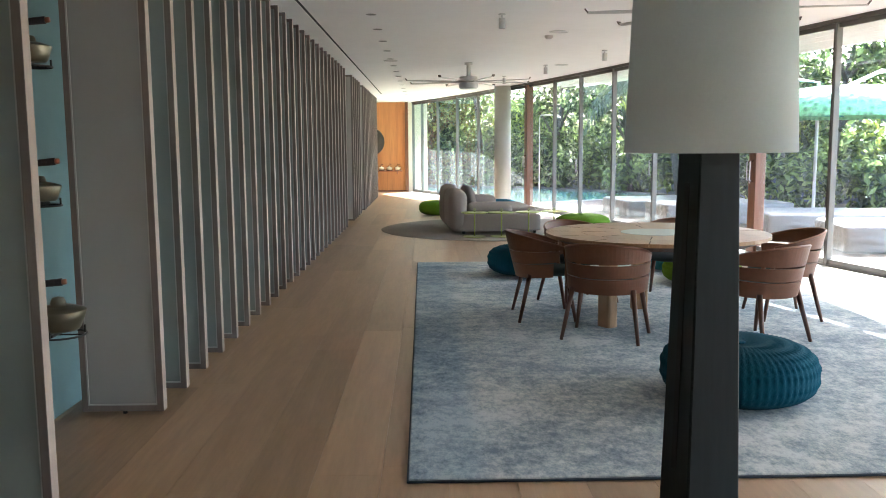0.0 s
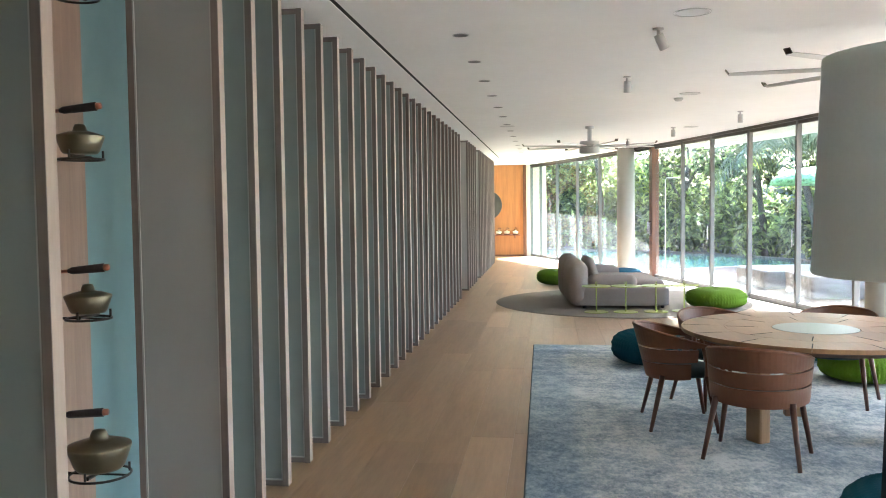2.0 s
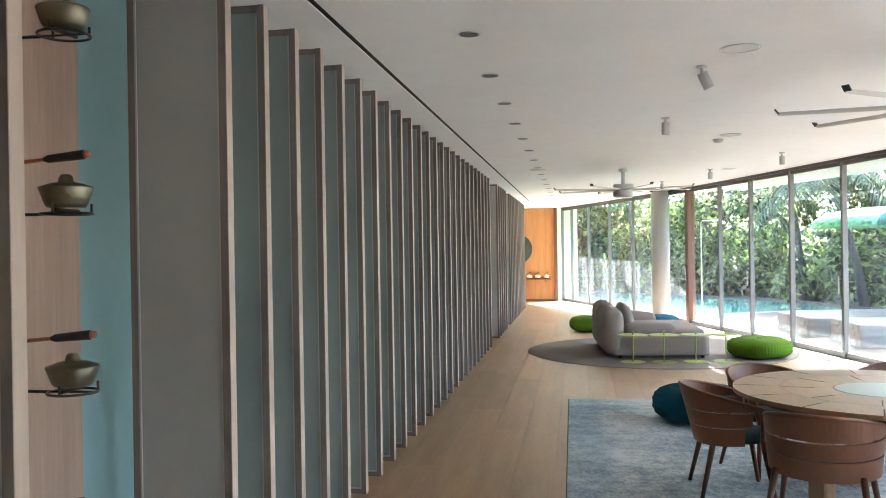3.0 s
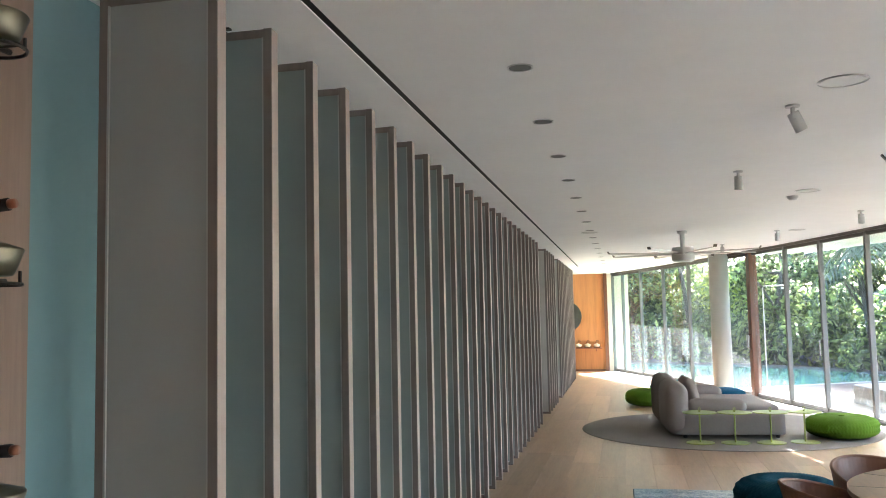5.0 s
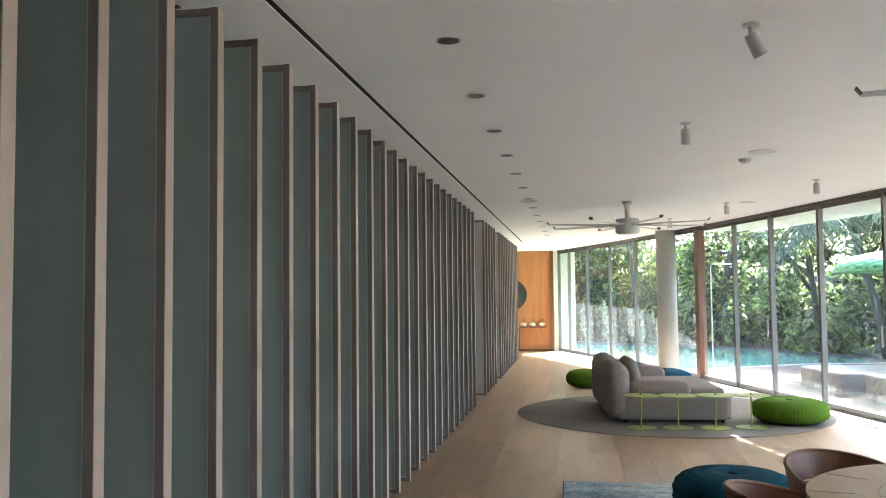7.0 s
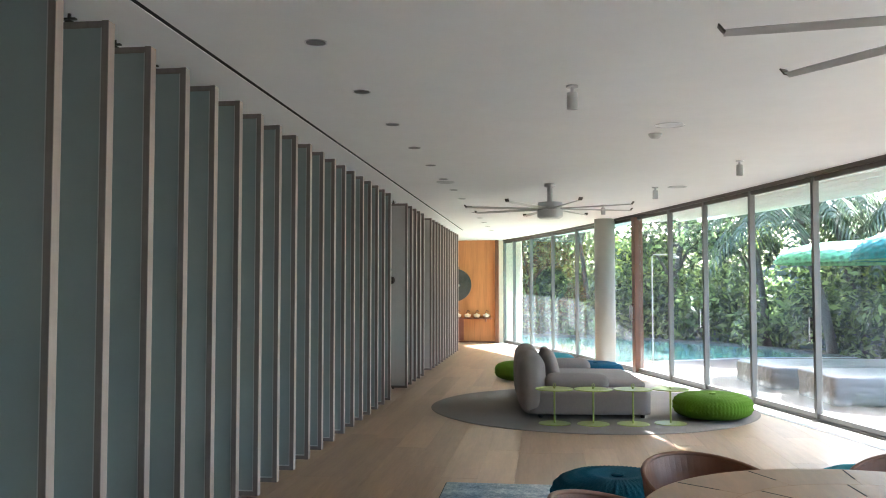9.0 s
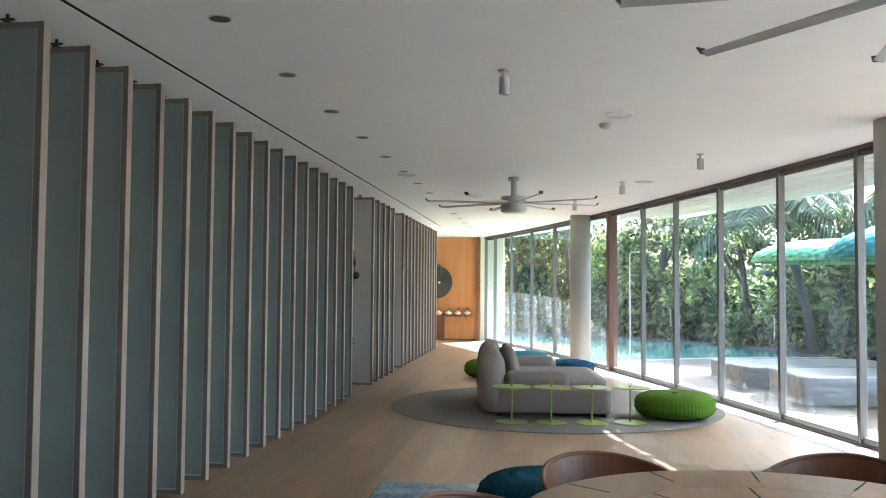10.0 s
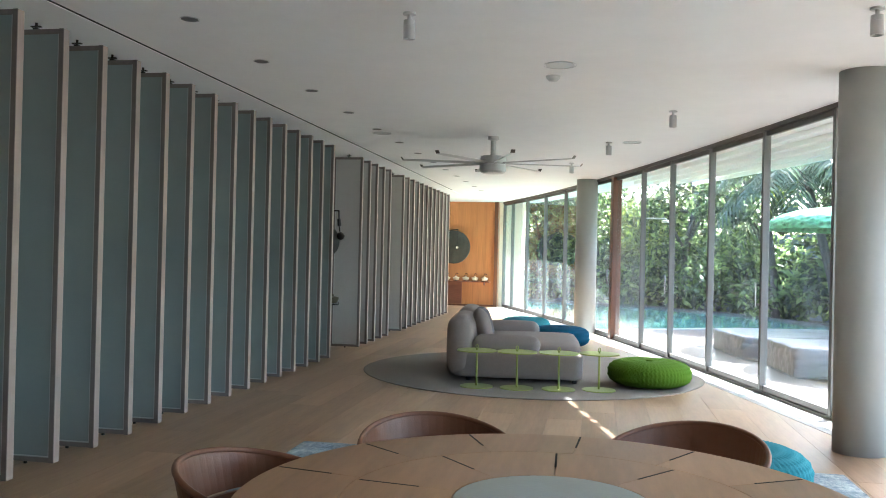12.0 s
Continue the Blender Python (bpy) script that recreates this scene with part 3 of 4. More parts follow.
def leather_band(z_low, z_high, span, seg=40):
    """A bent band round the seat. z_low and z_high take the angle from the back in radians."""
    bm = bmesh.new()
    cols = []
    for i in range(seg + 1):
        a = -span + 2 * span * i / seg
        cols.append([bm.verts.new(shell_point(a, z, t_)) for z in (z_low(a), z_high(a)) for t_ in (0.0, 0.014)])
    for a, b in zip(cols, cols[1:]):
        for k, m_ in ((0, 1), (1, 3), (3, 2), (2, 0)):
            bm.faces.new((a[k], a[m_], b[m_], b[k]))
    for c in (cols[0], cols[-1]):
        bm.faces.new((c[0], c[1], c[3], c[2]))
    return bm


def dining_chair():
    c = thing("dining_chair", pose(0, 0, 0), "cognac leather tub chair with slotted back and walnut legs", "chair", "chairs round the table")
    lift = lambda a: 0.135 * (1 - math.cos(a * 0.75))
    part("back_band", leather_band(lambda a: 0.355 + 0.25 * lift(a), lambda a: 0.470 + 0.2 * lift(a), 1.6), M["leather"], c)
    part("back_band", leather_band(lambda a: 0.477 + 0.25 * lift(a), lambda a: 0.575 + 0.12 * lift(a), 1.75), M["leather"], c)
    part("top_band", leather_band(lambda a: 0.586 + 0.13 * lift(a), lambda a: 0.732 - 1.0 * lift(a), 2.0), M["leather"], c)
    pts, rad = [], []
    for i in range(37):
        a = -2.0 + 4.0 * i / 36
        pts.append(shell_point(a, 0.732 - lift(a), 0.007))
        rad.append(0.011)
    part("rim", tube(pts, rad, 8), M["leather"], c, "", True)
    part("seat", lathe([(0, 0.375), (0.235, 0.375), (0.25, 0.395), (0.24, 0.42), (0.15, 0.435), (0, 0.438)], 32), M["seat_dark"], c, "dark seat pad", True)
    for sx, sy in ((-1, -1), (1, -1), (-1, 1), (1, 1)):
        b = (sx * 0.285, -0.265 if sy < 0 else 0.20, 0.0)
        t = (sx * 0.225, -0.175 if sy < 0 else 0.13, 0.39)
        part("leg", tube([b, t], [0.013, 0.021], 10), M["walnut"], c, "", True)
    for sx in (-1, 1):
        part("arm_post", tube([(sx * 0.225, 0.13, 0.38), (sx * 0.275, 0.125, 0.60)], [0.018, 0.015], 8), M["leather"], c, "", True)
    return c


chair = dining_chair()
for k, (x, y, turn) in enumerate(((2.82, 1.71, -24), (2.47, 2.49, -90), (2.86, 3.13, 205), (3.77, 3.26, 150), (4.42, 2.42, 86), (3.88, 1.50, 34))):
    m = pose(x, y, 0.018, 0, 0, turn)
    if k == 0:
        chair.matrix_basis = m
    else:
        copy_thing(chair, m)


# knitted poufs
def pouf_mesh(mat, name, ribs=64, rows=44):
    bm = bmesh.new()
    seg = ribs * 4
    rings = []
    for j in range(rows + 1):
        u = j / rows
        a = -math.pi / 2 + math.pi * u
        c, s = math.cos(a), math.sin(a)
        rho = abs(c) ** 0.55
        zz = 0.5 + 0.5 * math.copysign(abs(s) ** 0.75, s)
        dip = 0.10 * max(0.0, 1 - rho / 0.45) if s > 0 else 0
        ring = []
        for i in range(seg):
            th = 2 * math.pi * i / seg
            knit = (0.008 * math.cos(ribs * th) + 0.012 * math.cos(ribs * th + math.pi * (j // 2 % 2)) * math.cos(math.pi * (j % 2) / 2)) * min(1, rho * 1.5)
            ring.append(bm.verts.new(((rho + knit * rho) * math.cos(th), (rho + knit * rho) * math.sin(th), max(0.0, zz - dip + knit * 0.6 * abs(s)))))
        rings.append(ring)
    for a, b in zip(rings, rings[1:]):
        for i in range(seg):
            bm.faces.new((a[i], a[(i + 1) % seg], b[(i + 1) % seg], b[i]))
    bmesh.ops.remove_doubles(bm, verts=bm.verts, dist=1e-5)
    me = mesh_of(bm, mat, True, name)
    return me


for x, y, z, r, h, mat, label in (
    (3.235, 0.10, 0.018, 0.432, 0.34, "teal_knit", "dark teal knitted pouf lying on the rug"),
    (2.56, 4.88, 0.018, 0.43, 0.33, "teal_knit", "dark teal knitted pouf beside the dining chairs"),
    (4.30, 5.20, 0.018, 0.42, 0.32, "aqua_knit", "aqua knitted pouf by the window column"),
    (4.33, 4.15, 0.018, 0.40, 0.28, "green_knit", "lime green knitted pouf standing behind the table"),
    (4.06, 9.60, 0.0125, 0.455, 0.30, "green_knit", "lime green knitted pouf beside the side tables"),
    (2.92, 13.5, 0.0, 0.46, 0.33, "blue_knit", "blue knitted pouf near the sofa"),
    (1.68, 13.6, 0.0, 0.43, 0.31, "green_knit", "lime green knitted pouf behind the sofa"),
    (2.2, 15.5, 0.0, 0.45, 0.31, "aqua_knit", "aqua knitted pouf at the far end of the room"),
):
    ob = new("knitted_pouf", pouf_mesh(M[mat], "pouf"))
    ob.matrix_basis = pose(x, y, z) @ Matrix.Diagonal((r, r, h, 1))
    tagged(ob, label, "pouf", "knitted poufs")
    part("centre_knot", lathe([(0, 0.93), (0.07, 0.93), (0.09, 0.95), (0.05, 0.975), (0, 0.98)], 16), M[mat], ob, "gathered knot of the cover", True)


# sofa
def soft_block(x0, x1, y0, y1, z0, z1, r, puff=0.02, n=14):
    """A cushion: a rounded box with swollen faces."""
    bm = bmesh.new()
    bmesh.ops.create_cube(bm, size=2)
    bmesh.ops.subdivide_edges(bm, edges=bm.edges, cuts=n, use_grid_fill=True)
    hx, hy, hz = (x1 - x0) / 2, (y1 - y0) / 2, (z1 - z0) / 2
    r = min(r, hx, hy, hz)
    for v in bm.verts:
        p = Vector((v.co.x * hx, v.co.y * hy, v.co.z * hz))
        core = Vector((max(-hx + r, min(hx - r, p.x)), max(-hy + r, min(hy - r, p.y)), max(-hz + r, min(hz - r, p.z))))
        d = p - core
        q = core + (d.normalized() * r if d.length > 1e-6 else d)
        u, w, t = q.x / hx, q.y / hy, q.z / hz
        q += Vector((u * (1 - w * w) * (1 - t * t), w * (1 - u * u) * (1 - t * t), t * (1 - u * u) * (1 - w * w))) * puff
        v.co = q + Vector(((x0 + x1) / 2, (y0 + y1) / 2, (z0 + z1) / 2))
    return bm


SOFA = pose(1.85, 9.28, 0.012, 0, 0, 4)
sofa = thing("sofa", SOFA, "deep grey fabric sofa with rounded back and arms", "sofa")
part("base", soft_block(0.05, 1.49, 0.0, 2.1, 0.035, 0.345, 0.05, 0.012), M["sofa"], sofa, "", True)
part("seat_cushion", soft_block(0.32, 1.47, 0.24, 1.86, 0.30, 0.42, 0.06, 0.02), M["sofa"], sofa, "", True)
part("backrest", soft_block(-0.04, 0.25, 0.0, 1.04, 0.05, 0.72, 0.12, 0.03), M["sofa"], sofa, "", True)
part("backrest", soft_block(-0.04, 0.25, 1.05, 2.1, 0.05, 0.74, 0.12, 0.03), M["sofa"], sofa, "", True)
part("armrest", soft_block(0.26, 1.0, 0.01, 0.30, 0.31, 0.515, 0.095, 0.012), M["sofa"], sofa, "", True)
part("armrest", soft_block(0.26, 1.0, 1.82, 2.1, 0.31, 0.54, 0.095, 0.012), M["sofa"], sofa, "", True)
for x in (0.2, 1.4):
    for y in (0.12, 1.98):
        part("foot", lathe([(0.025, 0), (0.03, 0.05)], 12, centre=(x, y, 0)), M["iron"], sofa)
for y, rz, mat, label in ((0.55, 8, "sofa", "grey square cushion leaning on the sofa back"), (0.80, -6, "cushion", "dark grey cushion leaning on the sofa back")):
    cb = soft_block(-0.07, 0.07, -0.2, 0.2, -0.18, 0.18, 0.065, 0.03)
    cu = part("scatter_cushion", cb, M[mat], None, "", True)
    cu.matrix_basis = SOFA @ pose(0.33, y, 0.588, 0, -16, rz)
    tagged(cu, label, "cushion", "sofa cushions")


# side tables
def side_table():
    t = thing("side_table", pose(0, 0, 0), "lime green metal side table with disc top and base", "side table", "green side tables")
    part("base", lathe([(0, 0), (0.18, 0), (0.18, 0.008), (0, 0.01)], 40), M["lime"], t)
    part("pole", lathe([(0.011, 0.008), (0.011, 0.42)], 12), M["lime"], t)
    part("top", lathe([(0, 0.385), (0.215, 0.385), (0.215, 0.395), (0, 0.395)], 48), M["lime"], t)
    part("grip", tube([(-0.012, 0, 0.41), (-0.012, 0, 0.445), (0, 0, 0.455), (0.012, 0, 0.445), (0.012, 0, 0.41)], 0.005), M["lime"], t)
    return t


st0 = side_table()
for k, (x, y) in enumerate(((2.20, 8.96), (2.635, 8.97), (3.08, 9.02), (3.505, 9.11))):
    if k == 0:
        st0.matrix_basis = pose(x, y, 0.012)
    else:
        copy_thing(st0, pose(x, y, 0.012))


# ceiling fans
def ceiling_fan(turn):
    f = thing("ceiling_fan", pose(0, 0, 0), "large grey eight-bladed ceiling fan on a rod", "ceiling fan", "ceiling fans")
    part("rod", lathe([(0.035, H - 0.005), (0.035, 2.64)], 20), M["fan_metal"], f)
    part("canopy", lathe([(0.07, H), (0.07, H - 0.04), (0.036, H - 0.05)], 28), M["fan_metal"], f, "", True)
    part("motor", lathe([(0.0, 2.66), (0.155, 2.655), (0.16, 2.61), (0.16, 2.565), (0.145, 2.56), (0.145, 2.55), (0.165, 2.545), (0.165, 2.47), (0.14, 2.45), (0, 2.45)], 40), M["fan_metal"], f)
    part("light_ring", lathe([(0.10, 2.451), (0.13, 2.449), (0.13, 2.445), (0.0, 2.443)], 32), M["white_metal"], f)
    for k in range(8):
        bm = bmesh.new()
        rows_ = []
        for x, w, th in ((0.14, 0.024, 0.009), (0.3, 0.030, 0.008), (0.9, 0.026, 0.007), (1.12, 0.022, 0.006)):
            tilt = radians(14)
            rows_.append([bm.verts.new((x, yy * math.cos(tilt) - zz * math.sin(tilt), 2.575 + yy * math.sin(tilt) + zz * math.cos(tilt))) for yy, zz in ((-w, -th), (w, -th * 0.3), (w, th * 0.3), (-w * 0.6, th))])
        for a, b in zip(rows_, rows_[1:]):
            for q in range(4):
                bm.faces.new((a[q], a[(q + 1) % 4], b[(q + 1) % 4], b[q]))
        bm.faces.new(rows_[0])
        bm.faces.new(rows_[-1])
        bl = part("blade", bm, M["fan_metal"], f)
        bl.rotation_euler = (0, 0, radians(turn + 45 * k))
        wb = box(-0.022, 0.022, -0.026, 0.026, -0.004, 0.004, 0.003, rot=Matrix.Rotation(radians(-52), 3, "Y"))
        bmesh.ops.translate(wb, verts=wb.verts, vec=(1.128, 0, 2.589))
        part("winglet", wb, M["alu"], bl, "dark upturned blade tip")
    return f


ceiling_fan(18).matrix_basis = pose(2.17, 10.27, 0)
ceiling_fan(36.3).matrix_basis = pose(3.93, 2.54, 0)


# ceiling fittings
def downlight(x, y, r, name, label, cat, group):
    d = thing(name, pose(x, y, 0), label, cat, group)
    part("trim_ring", lathe([(r, H - 0.004), (r, H + 0.001), (r * 0.88, H + 0.001), (r * 0.88, H - 0.004)], 32, close=False), M["white_metal"], d)
    # Flat disc; on downlights its dark grey stands in for shade inside the hole.
    part("recess", lathe([(r * 0.88, H - 0.003), (0, H - 0.0025)], 32, close=False), M["white_metal"] if r > 0.1 else M["recess_shade"], d)


for k in range(-3, 15):
    downlight(0.855, 2.54 + 1.178 * k, 0.062, "downlight", "small round recessed ceiling downlight", "downlight", "downlights along the screen")
for x, y in ((0.84, 9.93), (3.14, 6.38), (3.865, 10.8), (2.46, 2.07)):
    downlight(x, y, 0.125, "ceiling_speaker", "flush round white ceiling loudspeaker grille", "speaker", "ceiling speakers")
sm = thing("smoke_detector", pose(3.07, 6.78, 0), "small white ceiling smoke detector", "smoke detector")
part("body", lathe([(0, H - 0.04), (0.035, H - 0.04), (0.055, H - 0.02), (0.06, H)], 24), M["white_metal"], sm, "", True)


def spot_light(x, y, tilt, turn):
    s = thing("spotlight", pose(x, y, 0, 0, 0, turn), "small white cylinder ceiling spotlight", "spotlight", "ceiling spotlights")
    part("mount", lathe([(0.04, H), (0.04, H - 0.012), (0.012, H - 0.014), (0.012, H - 0.05)], 20), M["white_metal"], s)
    b = part("barrel", lathe([(0.0, 0.0), (0.034, 0.0), (0.036, -0.03), (0.034, -0.032), (0.036, -0.034), (0.036, -0.115), (0.03, -0.115), (0.028, -0.09), (0, -0.09)], 24), M["white_metal"], s)
    b.matrix_basis = pose(0, 0, H - 0.045, tilt, 0, 0)
    part("lens", lathe([(0.029, -0.105), (0, -0.104)], 20, close=False), M["iron"], b)


for x, y, tilt, turn in ((2.30, 2.56, 28, -65), (2.29, 4.90, 4, 0), (4.165, 8.49, 0, 0), (3.58, 10.8, 0, 0), (3.05, 13.2, 0, 0), (4.99, 5.06, 0, 0), (2.29, 0.22, 10, 0)):
    spot_light(x, y, tilt, turn)


# ---- gamelan pots ----
def pot_gong(scale, z):
    """A small knobbed gong on an iron ring that is held off the wall, with its mallet above."""
    p = thing("pot_gong", pose(0, 0, 0), "knobbed bronze pot gong on a black iron wall ring", "gong", "pot gongs")
    s = scale
    prof = [(0.0, 0.0), (0.062, 0.0), (0.07, 0.01), (0.09, 0.065), (0.088, 0.07), (0.05, 0.083), (0.026, 0.088), (0.024, 0.1), (0.018, 0.112), (0.0, 0.116)]
    part("pot", lathe([(r * s, q * s + z) for r, q in prof], 40), M["bronze"], p, "", True)
    rg = ring_tube(0.085 * s, 0.005, z - 0.022)
    part("ring", rg, M["iron"], p)
    for a in (30, 150, 270):
        x, y = 0.08 * s * math.cos(radians(a)), 0.08 * s * math.sin(radians(a))
        part("prong", tube([(x, y, z - 0.022), (x, y, z + 0.012)], 0.0045, 6), M["iron"], p)
    part("cross_bar", tube([(-0.085 * s, 0, z - 0.022), (0.085 * s, 0, z - 0.022)], 0.004, 6), M["iron"], p)
    part("cord", tube([(0, -0.07 * s, z - 0.012), (0, 0.07 * s, z - 0.012)], 0.008, 6), M["iron"], p)
    return p


def mallet(length=0.3):
    m = thing("mallet", pose(0, 0, 0), "gong mallet with dark wrapped head and red-brown handle", "mallet", "gong mallets")
    part("handle", tube([(-length, 0, 0), (-length * 0.35, 0, 0)], [0.009, 0.007], 8), M["redwood"], m, "", True)
    part("head", tube([(-length * 0.4, 0, 0), (-length * 0.36, 0, 0), (-0.02, 0, 0), (-0.015, 0, 0)], [0.008, 0.014, 0.017, 0.012], 12), M["cloth_dark"], m, "dark cord wrapping", True)
    part("tip", tube([(-0.02, 0, 0), (0, 0, 0)], [0.014, 0.012], 12), M["redwood"], m, "", True)
    return m


for z, s, y, zm, px in ((0.66, 1.3, -0.867, 0.88, -0.177), (1.225, 1.0, -0.70, 1.406, -0.298), (1.845, 1.0, -0.742, 2.024, -0.285), (2.46, 1.0, -0.74, 2.64, -0.285)):
    p = pot_gong(s, 0)
    part("wall_arm", tube([(-0.57 - px, 0, -0.022), (-0.085 * s, 0, -0.022)], 0.006, 6), M["iron"], p)
    p.matrix_basis = pose(px, y, z)
    mm = mallet(0.42)
    mm.matrix_basis = pose(px + (0.05 if s > 1.1 else 0.1), y - 0.02, zm, 0, -5, 0)

# ---- far end wall: gong and pots ----
gong = thing("hanging_gong", pose(-0.43, 23.1, 1.63), "large dark bronze gong hanging on the teak wall", "gong")
gp = lathe([(0, 0.02), (0.12, 0.02), (0.16, 0.0), (0.43, -0.01), (0.46, 0.0), (0.46, 0.05), (0.44, 0.05), (0, 0.03)], 56)
g1 = part("disc", gp, M["verdigris"], gong, "", True)
g1.rotation_euler = (radians(90), 0, 0)
part("bracket", tube([(-0.2, 0.1, 0.47), (-0.2, -0.12, 0.45), (0.13, -0.12, 0.49)], 0.012), M["iron"], gong)
part("hanger", tube([(0.12, -0.12, 0.49), (0.11, -0.12, 0.05)], 0.008), M["iron"], gong)
part("beater", lathe([(0, -0.05), (0.035, -0.035), (0.05, 0), (0.035, 0.035), (0, 0.05)], 20, centre=(0.11, -0.12, -0.01)), M["chrome"], gong, "", True)
part("lower_panel", box(-1.3, -0.2, 23.184, 23.198, 0.055, 0.672), M["redwood"], wall_n, "red-brown lower panel")
shelf = thing("wall_shelf", pose(0, 0, 0), "thin teak shelf fixed across the end wall", "shelf")
part("board", box(-0.9, 0.60, 22.98, 23.198, 0.665, 0.69, 0.004), M["redwood"], shelf)
part("bracket", box(-0.7, -0.67, 23.0, 23.197, 0.59, 0.665, 0.003), M["redwood"], shelf)
part("bracket", box(0.42, 0.45, 23.0, 23.197, 0.59, 0.665, 0.003), M["redwood"], shelf)
for x in (-0.61, -0.35, -0.08, 0.18, 0.45):
    p = pot_gong(1.05, 0)
    p["label"] = "small polished bronze pot gong standing on the shelf"
    p.matrix_basis = pose(x, 23.09, 0.717)
    for c_ in p.children:
        if c_.name.startswith("pot"):
            c_.data.materials[0] = M["polished"]
    part("mallet_rest", tube([(-0.03, 0, 0.12), (0.0, 0, 0.19), (0.06, 0, 0.17)], 0.012), M["cloth_dark"], p)

# hanging mallet and pot in the second gap of the screen
structure("wall_display_far", box(-0.66, -0.57, 10.9, 12.9, 0, H), M["infill_lighter"], "off-white wall behind the second gap of the screen")
hang = thing("wall_gong", pose(-0.22, 11.5, 0), "dark gong with hanging beater on an iron wall bracket", "gong")
part("bracket", tube([(-0.32, 0, 2.02), (0.05, 0, 2.02)], 0.012), M["iron"], hang)
part("hanger", tube([(0.04, 0, 2.02), (0.06, 0, 1.72)], 0.012), M["iron"], hang)
part("grip", tube([(0.045, 0, 1.90), (0.055, 0, 1.80)], 0.028, 10), M["iron"], hang)
part("beater", lathe([(0, -0.06), (0.04, -0.045), (0.06, 0), (0.04, 0.045), (0, 0.06)], 20, centre=(0.075, 0, 1.66)), M["cloth_dark"], hang, "", True)
dd = part("disc", lathe([(0, 0.02), (0.06, 0.02), (0.08, 0), (0.22, -0.01), (0.24, 0.03), (0, 0.02)], 40), M["verdigris"], hang, "", True)
dd.matrix_basis = pose(-0.20, 0.1, 1.58, 90, 0, 0)
p = pot_gong(1.15, 0)
part("wall_arm", tube([(-0.30, 0, -0.022), (-0.085, 0, -0.022)], 0.006, 6), M["iron"], p)
p.matrix_basis = pose(-0.25, 11.5, 0.70)

# ---- terrace, pool ----
bm = bmesh.new()


def slab(bm, pts, z0, z1):
    top = [bm.verts.new((x, y, z1)) for x, y in pts]
    bot = [bm.verts.new((x, y, z0)) for x, y in pts]
    bm.faces.new(top)
    bm.faces.new(bot[::-1])
    for i in range(len(pts)):
        j = (i + 1) % len(pts)
        bm.faces.new((top[i], bot[i], bot[j], top[j]))


edge = [(gx(y) + 0.21, y) for y in (-6, -4.75)] + [(gx(y) + 0.13, y) for y in (-4.7, -2, 2, 4, 6, 9, 12, 15, 16.6, 17.2)]
slab(bm, edge + [(4.2, 17.75), (6.8, 19.2), (9.2, 19.6), (10.5, 15.0), (16.0, 12.0), (16.0, -6.0)], -0.34, -0.05)
tagged(part("terrace", bm, M["deck"]), "sunlit pale timber terrace outside the sliding doors", "terrace", kind="structure")
bm = bmesh.new()
slab(bm, [(gx(17.4) + 0.13, 17.4), (4.2, 17.95), (6.8, 19.4), (9.1, 19.8), (8.9, 22.0), (7.4, 25.0), (5.0, 27.5), (0.0, 30.0), (-2.0, 30.0), (-2.0, 24.8), (1.3, 24.8), (gx(22.4) + 0.13, 23.0), (gx(20.5) + 0.13, 20.5)], -0.34, -0.12)
tagged(part("water", bm, M["water"]), "clear turquoise swimming pool water", "pool", kind="structure")
bm = bmesh.new()
slab(bm, [(gx(17.2) + 0.13, 17.2), (4.2, 17.75), (6.8, 19.2), (9.2, 19.6), (9.2, 19.8), (6.76, 19.4), (4.1, 17.95), (gx(17.4) + 0.13, 17.4)], -0.34, -0.045)
tagged(part("pool_coping", bm, M["sill"]), "pale stone pool edge", "coping", kind="structure")
rim = [(9.2, 19.7), (8.9, 22.0), (7.4, 25.0), (5.0, 27.5), (0.0, 30.0), (-2.0, 30.2)]
bm = bmesh.new()
for (xa, ya), (xb, yb) in zip(rim, rim[1:]):
    d = math.hypot(xb - xa, yb - ya)
    box(-d / 2, d / 2, -0.12, 0.12, -0.25, -0.07, bm=bm)
    a = math.atan2(yb - ya, xb - xa)
    for v in list(bm.verts)[-8:]:
        v.co = Vector(((xa + xb) / 2 + v.co.x * math.cos(a) - v.co.y * math.sin(a), (ya + yb) / 2 + v.co.x * math.sin(a) + v.co.y * math.cos(a), v.co.z))
tagged(part("pool_rim", bm, M["bark"]), "low dark stone rim at the far side of the pool", "pool rim", kind="structure")

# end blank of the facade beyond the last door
# Warm tint in the colour offsets blue skylight on this shaded white face.
structure("wall_return", box(0.76, 1.42, 23.5, 24.6, -0.3, H + 0.5), M["warmed_white"], "white exterior return wall")


# daybeds under plastic covers
def covered_daybed(w, d, h, seed):
    random.seed(seed)
    bm = soft_block(-w / 2, w / 2, -d / 2, d / 2, 0.0, h, 0.045, 0.012, 40)
    for v in bm.verts:
        n_ = noise.noise(v.co * 3.1 + Vector((seed, 0, 0))) * 0.03 + abs(noise.noise(v.co * 8 + Vector((seed, 3, 0)))) * 0.035
        k_ = 1.0 if v.co.z > 0.02 else 0.5
        v.co += Vector((v.co.x, v.co.y, 0.2)).normalized() * n_ * k_
        v.co.z = max(0.0, v.co.z)
    return bm


